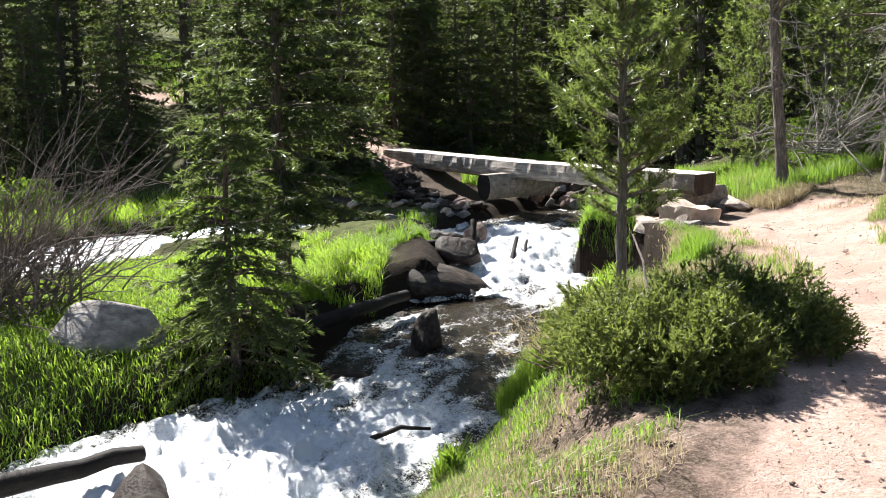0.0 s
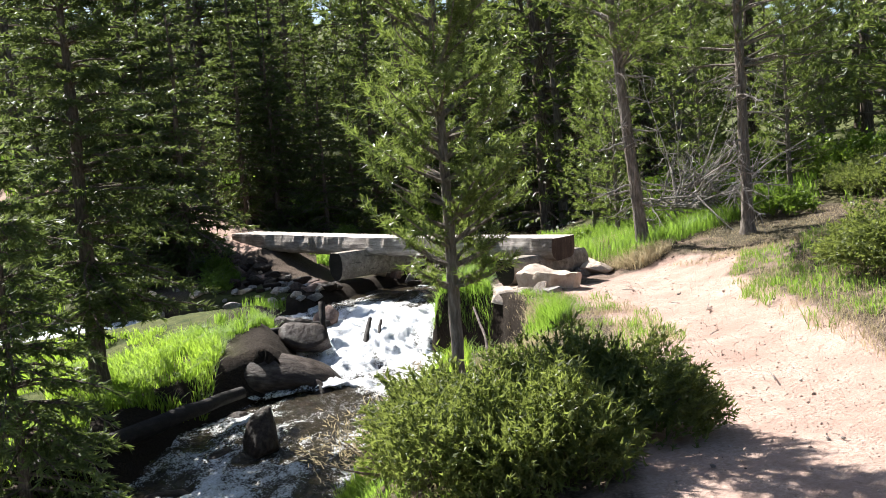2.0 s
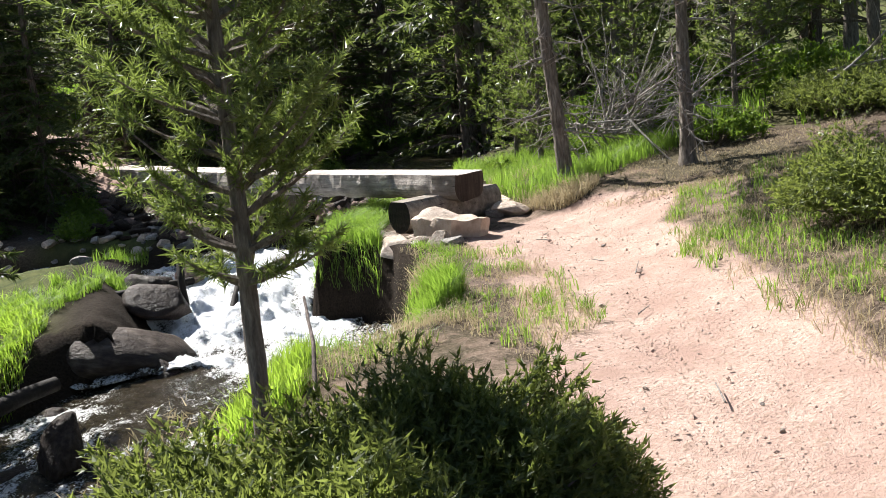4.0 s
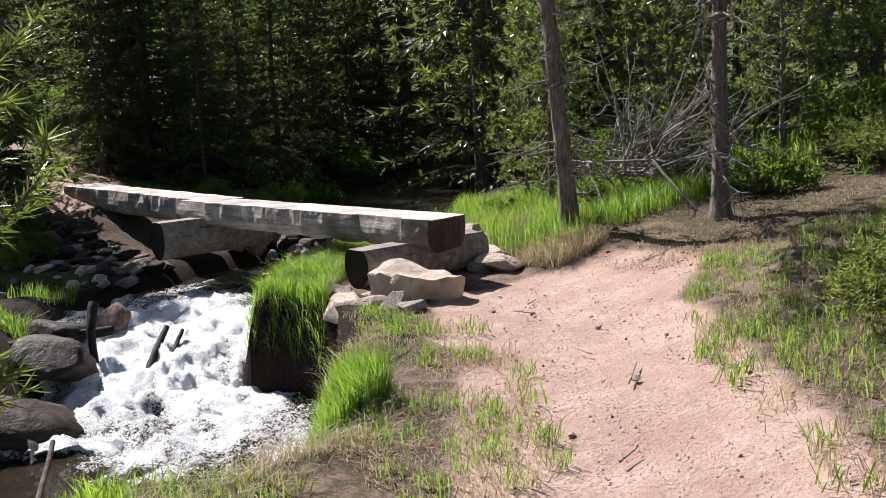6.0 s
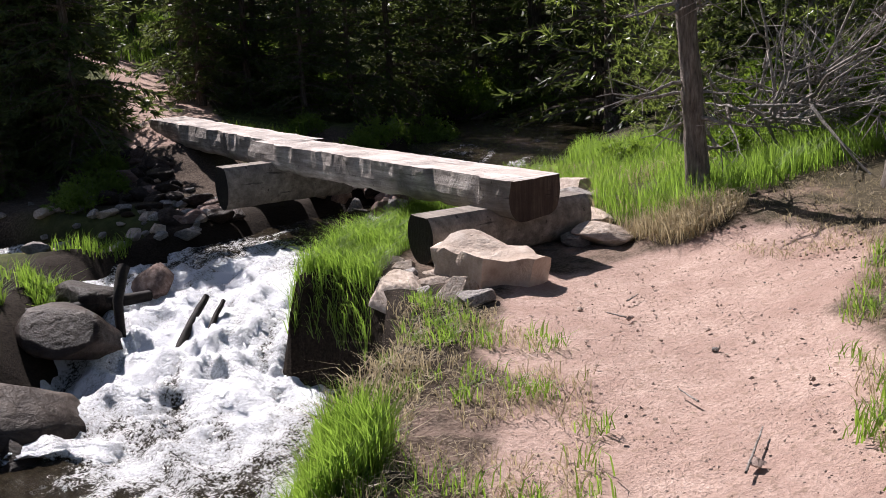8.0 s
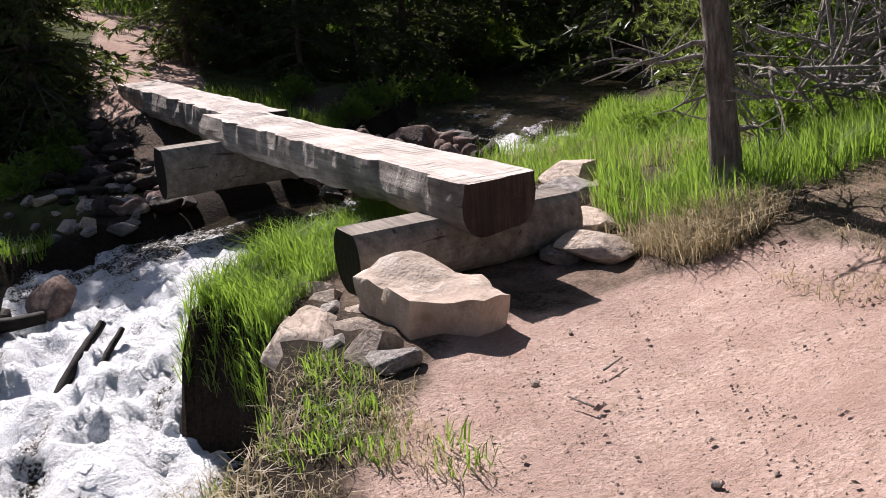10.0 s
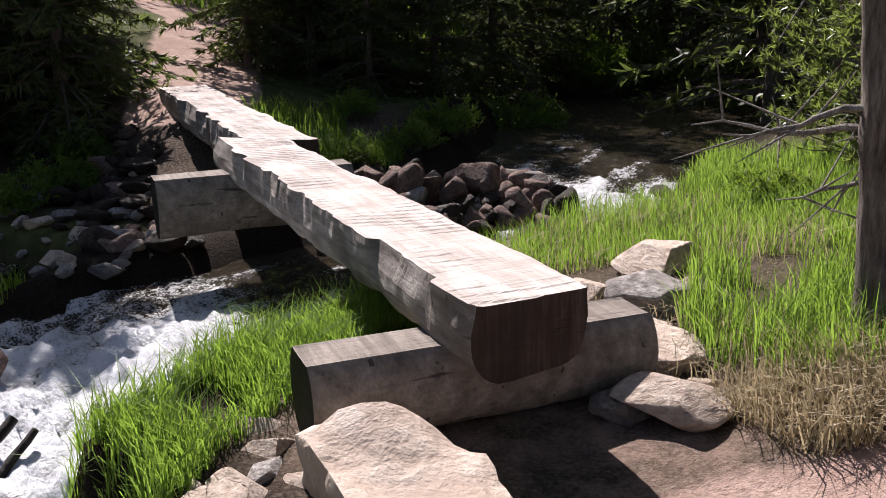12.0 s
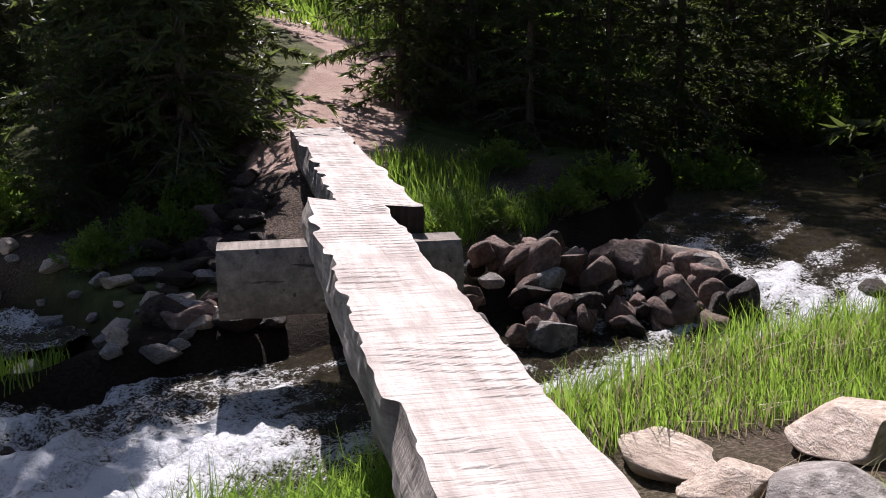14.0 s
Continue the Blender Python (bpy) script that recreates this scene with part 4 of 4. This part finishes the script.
# ---- dead brush ----
def brush(name, centre, count, length, spread, seed, label, mat, rad=0.012, lean=(0, 0, 1)):
    """A tangle of bare curved branches with side twigs."""
    r = np.random.default_rng(seed)
    ob = tagged(new(name), label, "dead brush")
    ob.matrix_world = pose(*centre)
    for _ in range(count):
        a = np.array([r.normal() * spread[0], r.normal() * spread[1], abs(r.normal()) * spread[2]])
        d = np.array(lean) + r.normal(size=3) * 0.55
        d /= np.linalg.norm(d)
        L = length * r.uniform(0.5, 1.25)
        t = np.linspace(0, 1, 7)
        crv = r.normal(size=3) * 0.35 * L
        pts = a + d * (L * t)[:, None] + crv * (t**2)[:, None] + np.cumsum(r.normal(size=(7, 3)) * 0.02 * L, axis=0)
        bits = [tube(pts, rad * r.uniform(0.5, 1.2) * (1.05 - t) + 0.0015, 5)]
        for _ in range(5):
            j = int(r.integers(1, 6))
            e = pts[j] + (d + r.normal(size=3) * 0.7) * L * r.uniform(0.12, 0.35)
            m = (pts[j] + e) / 2 + r.normal(size=3) * 0.03 * L
            bits.append(tube(np.array([pts[j], m, e]), (rad * 0.4, rad * 0.28, 0.0012), 3))
        v, f = join(bits)
        part("branch", mesh_of("branch", v, f, mat, True), ob)
    return ob


brush("dead_bush", (-7.95, 2.1, ground_z(-7.95, 2.1)), 190, 1.8, (0.42, 0.4, 0.2), 51, "leafless grey-brown bush of arching twigs on the creek island", TWIG_DARK, 0.010, (0.25, -0.2, 0.75))
brush("dead_brush", (2.75, 0.1, ground_z(2.75, 0.1) + 0.25), 90, 0.95, (0.38, 0.3, 0.22), 52, "heap of bleached dead branches behind the pines", TWIG, 0.014, (0.6, -0.5, 0.25))
brush("dead_brush", (5.6, -2.6, ground_z(5.6, -2.6)), 50, 1.4, (0.9, 0.5, 0.25), 53, "dead grey branches lying on the slope", TWIG, 0.018, (0.7, -0.5, 0.15))


def stick(name, pts, rad, mat, label, category="stick", group=""):
    p = np.asarray(pts, float)
    t = np.linspace(0, 1, 9)
    k = np.linspace(0, 1, len(p))
    line = np.stack([np.interp(t, k, p[:, c]) for c in range(3)], -1) + rng.normal(size=(9, 3)) * rad * 0.12
    v, f = tube(line, rad * (1.0 - 0.4 * t), 8)
    return tagged(new(name, mesh_of(name, v, f, mat, True)), label, category, group)


stick("fallen_log", [(-9.6, -1.75, -0.86), (-8.6, -1.62, -0.84), (-7.75, -1.5, -0.86)], 0.10, WETWOOD, "dark wet log lying along the edge of the rapids", "log")
stick("fallen_log", [(-6.5, -0.2, -0.62), (-5.2, 0.1, -0.55), (-4.1, 0.6, -0.58)], 0.10, WETWOOD, "dark waterlogged log under the spruce bank", "log")
stick("fallen_log", [(-3.5, 2.35, -0.36), (-2.6, 2.2, -0.34), (-1.85, 2.3, -0.38)], 0.07, WETWOOD, "dark log lying across the top of the cascade", "log")
stick("stick", [(-2.02, 1.38, -0.66), (-1.78, 1.60, -0.44), (-1.60, 1.76, -0.33)], 0.040, WETWOOD, "black broken branch jammed across the cascade")
stick("stick", [(-1.86, 1.30, -0.64), (-1.66, 1.52, -0.46), (-1.52, 1.66, -0.36)], 0.028, WETWOOD, "black wet branch end jammed in the cascade")
stick("stick", [(-2.09, 2.08, -0.08), (-2.19, 1.93, -0.29), (-2.25, 1.73, -0.80)], 0.045, WETWOOD, "black broken branch standing in the cascade")
stick("stick", [(-6.25, -2.2, -0.93), (-6.05, -2.32, -0.85), (-5.85, -2.42, -0.88)], 0.022, WETWOOD, "dark branch poking out of the rapids")
stick("branch", [(-4.75, -3.6, 0.1), (-4.5, -3.3, 0.35), (-4.3, -3.0, 0.5)], 0.012, TWIG_DARK, "bare twig rising beside the young pine")
for i, (x, y, a, L) in enumerate(((-1.6, -3.05, 30, 0.35), (-1.2, -2.5, 70, 0.16), (-0.35, -1.25, 20, 0.14), (-3.5, -4.75, 40, 0.2), (-0.6, -1.5, 100, 0.12), (-2.4, -3.6, 10, 0.15), (-1.9, -1.6, 80, 0.4), (-2.2, -2.0, 130, 0.5), (-1.5, -1.0, 60, 0.3))):
    dx, dy = L * math.cos(radians(a)), L * math.sin(radians(a))
    stick("stick", [(x, y, ground_z(x, y) + 0.005), (x + dx, y + dy, ground_z(x + dx, y + dy) + 0.01)], 0.005, TWIG, "short dry stick lying on the ground", "stick", "sticks on the ground")


# ---- grass ----
def grass(label, count, area, height, mat, seed, width=0.006, lean=0.5, category="grass", tuft=0, thin=0.34, above=-0.06):
    """Blades inside a polygon or, as (x, y, rx, ry, turn), an ellipse."""
    r = np.random.default_rng(seed)
    if len(area) == 5 and not isinstance(area[0], tuple):
        cx, cy, rx, ry, a = area
        q, th = np.sqrt(r.random(count)), r.uniform(0, 2 * np.pi, count)
        u, v = q * rx * np.cos(th), q * ry * np.sin(th)
        x, y = cx + u * math.cos(radians(a)) - v * math.sin(radians(a)), cy + u * math.sin(radians(a)) + v * math.cos(radians(a))
    else:
        p = np.array(area)
        lo, hi = p.min(0), p.max(0)
        x, y = r.uniform(lo[0], hi[0], count * 3), r.uniform(lo[1], hi[1], count * 3)
        inside = np.zeros(len(x), bool)
        for (x0, y0), (x1, y1) in zip(p, np.roll(p, -1, 0)):
            inside ^= ((y0 > y) != (y1 > y)) & (x < (x1 - x0) * (y - y0) / (y1 - y0 + 1e-12) + x0)
        x, y = x[inside][:count], y[inside][:count]
    if tuft:
        tx, ty = x[: max(1, len(x) // tuft)], y[: max(1, len(x) // tuft)]
        k = r.integers(0, len(tx), len(x))
        x, y = tx[k] + r.normal(size=len(x)) * 0.035, ty[k] + r.normal(size=len(x)) * 0.035
    keep = fbm(x * 2.2, y * 2.2, seed, 2) > thin
    x, y = x[keep], y[keep]
    z, wet, _ = land(x, y)
    dry = near_line(CREEK_S, x, y)
    ok = z > dry[1] + above
    x, y, z = x[ok], y[ok], z[ok] - 0.015
    n = len(x)
    h = height * r.uniform(0.45, 1.2, n) * (0.65 + 0.6 * fbm(x * 1.5, y * 1.5, seed + 2, 2))
    az = r.uniform(0, 2 * np.pi, n)
    out = np.stack([np.cos(az), np.sin(az), np.zeros(n)], -1)
    side = np.stack([-np.sin(az + 0.7), np.cos(az + 0.7), np.zeros(n)], -1) * (width * r.uniform(0.6, 1.3, n))[:, None]
    p0 = np.stack([x, y, z], -1)
    bend = (h * lean * r.uniform(0.1, 1.3, n))[:, None]
    p1 = p0 + out * bend * 0.3 + np.array([0, 0, 1.0]) * (h * 0.55)[:, None]
    p2 = p0 + out * bend + np.array([0, 0, 1.0]) * (h * (1 - 0.25 * lean))[:, None]
    v = np.stack([p0 - side / 2, p0 + side / 2, p1 + side * 0.4, p1 - side * 0.4, p2], 1).reshape(-1, 3)
    o = np.arange(n)[:, None] * 5
    f = np.concatenate([np.concatenate([o, o + 1, o + 2], 1), np.concatenate([o, o + 2, o + 3], 1), np.concatenate([o + 3, o + 2, o + 4], 1)])
    tagged(new("grass", mesh_of("grass", v, f, mat)), label, category, kind="stuff")


grass("tall bright green grass on the bank below the bridge", 19000, [(-2.1, 0.35), (-1.75, -0.35), (-1.25, -0.05), (-0.75, 0.5), (-0.15, 1.0), (0.4, 1.3), (0.35, 2.3), (-0.4, 2.25), (-1.15, 1.75), (-1.8, 0.95)], 0.25, GRASS, 61, lean=0.7, thin=0.22, above=0.24)
grass("grass blades hanging over the undercut bank", 1500, [(-2.1, 0.3), (-1.85, -0.4), (-1.5, -0.2), (-1.3, 0.4), (-1.1, 1.0), (-0.9, 1.7), (-1.3, 1.8), (-1.9, 1.0)], 0.22, GRASS, 88, 0.006, 1.5, thin=0.3, above=0.34)
grass("clump of tall green grass at the creek's edge", 2600, (-2.58, -2.1, 0.26, 0.2, 30), 0.30, GRASS, 62)
grass("short grass hanging over the pool's edge", 700, (-2.6, -1.65, 0.3, 0.2, -10), 0.12, GRASS, 63)
grass("lush green grass on the bank above the bridge", 15000, [(0.45, 1.5), (1.4, 1.55), (2.2, 0.9), (3.2, 0.4), (5.0, 1.8), (4.2, 4.2), (3.2, 3.3), (2.3, 2.95), (1.3, 2.55), (0.5, 2.25)], 0.26, GRASS, 64, thin=0.40)
grass("tall green grass round the foot of the pine", 9000, [(0.95, 0.4), (0.85, -0.1), (1.2, -0.55), (2.0, -0.6), (3.4, -0.9), (3.6, 0.5), (2.2, 1.0), (1.5, 1.0)], 0.30, GRASS, 65)
grass("bleached straw-coloured grass at the trail's edge", 1700, (0.98, -0.42, 0.42, 0.28, -30), 0.24, STRAW, 66, 0.006, 1.0)
grass("straw grass among the creekside stones", 900, (1.05, 0.35, 0.5, 0.7, 20), 0.20, STRAW, 67, 0.005, 1.0)
grass("lime-green sunlit grass on the creek island", 32000, [(-10.5, -2.0), (-8.2, -1.8), (-7.0, -1.3), (-6.0, -0.7), (-5.6, 0.9), (-6.2, 2.2), (-8.2, 2.6), (-11.5, 1.0)], 0.14, GRASS_SUNLIT, 68, 0.011, 0.9, thin=0.15)
grass("lime-green sunlit grass between the two channels", 16000, [(-8.6, 2.2), (-5.8, 2.2), (-4.4, 2.4), (-3.4, 3.6), (-4.6, 4.4), (-7.0, 4.2), (-9.5, 3.4)], 0.14, GRASS_SUNLIT, 69, 0.011, 0.8)
grass("bright grass at the foot of the spruce above the boulder", 7000, [(-5.6, 0.5), (-4.4, 0.75), (-3.7, 1.6), (-3.4, 2.8), (-4.6, 2.6), (-5.6, 1.8)], 0.22, GRASS_SUNLIT, 70, 0.010, 0.8)
grass("sunny grass beyond the side channel", 14000, [(-9.0, 5.9), (-5.0, 7.1), (-3.4, 6.9), (-3.0, 8.8), (-5.0, 10.5), (-9.0, 9.0)], 0.32, GRASS_SUNLIT, 71, 0.013)
grass("bright green grass on the pool bank behind the juniper", 7000, [(-5.2, -2.4), (-4.6, -1.6), (-3.9, -1.7), (-3.9, -2.5), (-4.5, -3.1), (-5.0, -3.1)], 0.25, GRASS_SUNLIT, 72, 0.008)
grass("yellow-green grass tufts on the foreground bank of the rapids", 800, [(-9.5, -3.4), (-7.6, -3.3), (-6.3, -2.9), (-6.0, -3.8), (-6.8, -4.8), (-8.4, -4.9), (-9.6, -4.6)], 0.15, GRASS_SUNLIT, 73, 0.007, 0.9, "grass", 16)
grass("dry blond grass on the foreground bank", 10000, [(-9.5, -3.7), (-6.4, -3.4), (-5.6, -4.6), (-6.4, -5.5), (-7.6, -5.9), (-9.4, -5.9)], 0.14, STRAW, 74, 0.006, 0.9)
grass("short yellow-green grass on the hump of the foreground bank", 8000, [(-7.8, -3.7), (-6.2, -2.7), (-5.4, -2.9), (-5.9, -4.4), (-6.2, -5.2), (-7.2, -5.6), (-8.2, -5.0)], 0.13, GRASS, 93, 0.006, 1.0, "grass", 12)
grass("green leafy weeds at the water's edge", 1200, (-6.35, -3.05, 0.28, 0.22, 0), 0.30, SHRUB, 75, 0.022, 0.5, "weeds")
grass("sparse dry grass along the trail's verge", 3600, [(-3.4, -3.6), (-2.9, -2.3), (-2.2, -1.5), (-1.7, -0.9), (-1.1, -0.9), (-1.1, -1.8), (-1.9, -2.7), (-2.6, -3.5)], 0.085, STRAW, 76, 0.005, 1.3)
grass("sparse short green tufts along the trail's verge", 1300, [(-3.4, -3.6), (-2.9, -2.3), (-2.2, -1.5), (-1.7, -0.9), (-1.1, -0.9), (-1.1, -1.8), (-1.9, -2.7), (-2.6, -3.5)], 0.12, GRASS, 77, 0.006, 0.8, "grass", 22)
grass("dry and green tufts on the slope side of the trail", 8000, [(-2.3, -4.4), (-1.2, -3.2), (-0.3, -2.5), (0.8, -2.0), (1.8, -2.6), (1.5, -4.0), (-0.6, -5.0), (-2.4, -5.4)], 0.12, GRASS, 78, 0.006, 0.8, "grass", 14)
grass("thin straw on the slope side of the trail", 11000, [(-3.6, -5.8), (-2.3, -4.4), (-1.2, -3.2), (-0.3, -2.5), (0.8, -1.9), (2.6, -2.2), (2.0, -4.4), (-0.6, -5.6)], 0.11, STRAW, 79, 0.005, 1.1)
grass("green grass on the far bank beside the upper log", 1000, (1.0, 6.5, 0.5, 0.6, 0), 0.26, GRASS, 80, 0.010)
grass("grass on the sunlit hillside behind the pines", 16000, [(3.6, -1.2), (8.0, -6.0), (14, -4), (14, 5), (8, 6), (5, 2)], 0.26, GRASS, 81, 0.02)
grass("thin grass on the hill above the dirt slope", 9000, [(2.0, 13.0), (6, 13), (8, 20), (0, 24), (-1, 16)], 0.28, GRASS, 82, 0.03)
grass("green sprigs among the far-bank cobbles", 900, (-1.9, 4.0, 0.4, 0.5, 0), 0.2, GRASS, 83, 0.008)
grass("short mixed grass on the slope down to the pool", 2600, [(-4.6, -2.9), (-4.1, -1.9), (-3.3, -1.6), (-2.7, -1.4), (-2.2, -1.1), (-2.2, -2.0), (-3.0, -2.9)], 0.13, GRASS, 84, 0.006, 0.9)
grass("dry straw hanging down the pool bank", 5000, [(-4.6, -2.9), (-4.1, -1.9), (-3.3, -1.6), (-2.7, -1.4), (-1.9, -0.9), (-1.7, -1.4), (-2.2, -2.0), (-3.0, -2.9)], 0.15, STRAW, 85, 0.005, 1.4)
grass("straw mixed into the creekside grass", 2600, [(0.5, 1.5), (1.4, 1.4), (2.2, 0.6), (3.4, 0.0), (3.6, 2.6), (2.3, 2.8), (0.6, 2.2)], 0.22, STRAW, 86, 0.005, 0.9)
grass("dry litter of straw on the ground beside the pines", 6000, [(0.8, -0.7), (2.6, -0.6), (4.2, -1.6), (3.2, -3.0), (1.2, -2.4), (0.5, -1.6)], 0.07, STRAW, 87, 0.005, 1.8)
grass("shaded tufts on the bank beside the cascade", 3200, [(-3.6, 1.9), (-2.9, 1.75), (-2.3, 2.1), (-2.2, 2.8), (-3.0, 3.0), (-3.8, 2.6)], 0.22, GRASS, 89, 0.008, 0.8, "grass", 18)
grass("grass on the shaded mound above the stone pile", 2200, (1.1, 5.7, 0.7, 0.4, 0), 0.24, GRASS, 90, 0.008, 0.8, thin=0.25)
grass("dry straw on the bank below the bridge stones", 900, [(-1.95, -0.95), (-1.6, -0.35), (-1.15, -0.45), (-0.95, -0.9), (-1.3, -1.4)], 0.10, STRAW, 91, 0.005, 1.4, thin=0.2)
grass("green tufts on the bank below the bridge stones", 700, [(-1.95, -0.95), (-1.6, -0.35), (-1.15, -0.45), (-0.95, -0.9), (-1.3, -1.4)], 0.14, GRASS, 92, 0.006, 0.9, "grass", 18)


# ---- loose grains and litter ----
def grains(name, label, category, count, area, size, mat, seed, long=1.0, thin=0.0):
    """Small angular bits lying on the ground inside a polygon."""
    r = np.random.default_rng(seed)
    p = np.array(area)
    lo, hi = p.min(0), p.max(0)
    x, y = r.uniform(lo[0], hi[0], count * 3), r.uniform(lo[1], hi[1], count * 3)
    inside = np.zeros(len(x), bool)
    for (x0, y0), (x1, y1) in zip(p, np.roll(p, -1, 0)):
        inside ^= ((y0 > y) != (y1 > y)) & (x < (x1 - x0) * (y - y0) / (y1 - y0 + 1e-12) + x0)
    inside &= fbm(x * 1.6, y * 1.6, seed, 3) > thin
    if long > 2:
        inside &= r.random(len(x)) > trail_mask(x, y, TRAIL, 1.1)
    x, y = x[inside][:count], y[inside][:count]
    z = land(x, y)[0]
    n = len(x)
    s = size * np.exp(0.55 * r.normal(size=n))
    a = r.uniform(0, 2 * np.pi, n)
    shape = np.array([(1, 0, 0), (0, 1, 0), (-1, 0, 0), (0, -1, 0), (0.1, 0.05, 0.8), (0, 0, -0.6)])
    v = shape[None] * r.uniform(0.6, 1.2, (n, 6, 1)) * s[:, None, None]
    v[:, :, 0] *= long
    ca, sa = np.cos(a)[:, None], np.sin(a)[:, None]
    v = np.stack([v[:, :, 0] * ca - v[:, :, 1] * sa + x[:, None], v[:, :, 0] * sa + v[:, :, 1] * ca + y[:, None], v[:, :, 2] + (z - 0.012 + 0.2 * s)[:, None]], -1)
    tri = np.array([(0, 1, 4), (1, 2, 4), (2, 3, 4), (3, 0, 4), (1, 0, 5), (2, 1, 5), (3, 2, 5), (0, 3, 5)])
    f = (tri[None] + 6 * np.arange(n)[:, None, None]).reshape(-1, 3)
    tagged(new(name, mesh_of(name, v.reshape(-1, 3), f, mat)), label, category, kind="stuff")


TRAIL_STRIP = [(-9.5, -8.6), (-7.2, -6.2), (-5.2, -5.2), (-3.6, -4.0), (-2.2, -2.6), (-1.2, -1.2), (-0.4, -0.7), (1.0, -0.7), (1.2, -1.5), (-0.2, -2.6), (-1.6, -4.0), (-3.4, -5.6), (-5.4, -6.6), (-7.4, -7.9)]
VERGE = [(-3.6, -3.9), (-3.0, -2.4), (-2.2, -1.5), (-1.8, -0.7), (-1.0, -0.5), (-0.9, -1.5), (-1.7, -2.6), (-2.5, -3.6)]
SLOPE = [(-3.6, -5.9), (-1.2, -3.3), (0.6, -1.6), (1.0, -0.5), (2.6, -0.4), (4.4, -1.4), (2.4, -4.4), (-0.6, -5.8)]
grains("gravel", "coarse pinkish grit and clods strewn over the trail", "gravel", 15000, TRAIL_STRIP, 0.0034, GRIT, 101)
grains("gravel", "dark grit and cone scales scattered on the trail", "gravel", 150, TRAIL_STRIP, 0.0055, LITTER, 102, 1.3, 0.42)
grains("litter", "dark needle litter and bark crumbs on the trail's verge", "litter", 6000, VERGE, 0.005, LITTER, 103, 2.6, 0.30)
grains("litter", "dead needles and bark crumbs on the slope above the trail", "litter", 9000, SLOPE, 0.0055, LITTER, 104, 2.6, 0.42)
grains("litter", "brown needle litter round the juniper on the foreground bank", "litter", 9000, [(-9.2, -5.9), (-8.4, -3.6), (-6.4, -3.2), (-5.6, -3.4), (-4.2, -3.6), (-3.9, -4.6), (-6.2, -5.6), (-7.6, -6.3)], 0.0055, LITTER, 105, 2.8, 0.36)
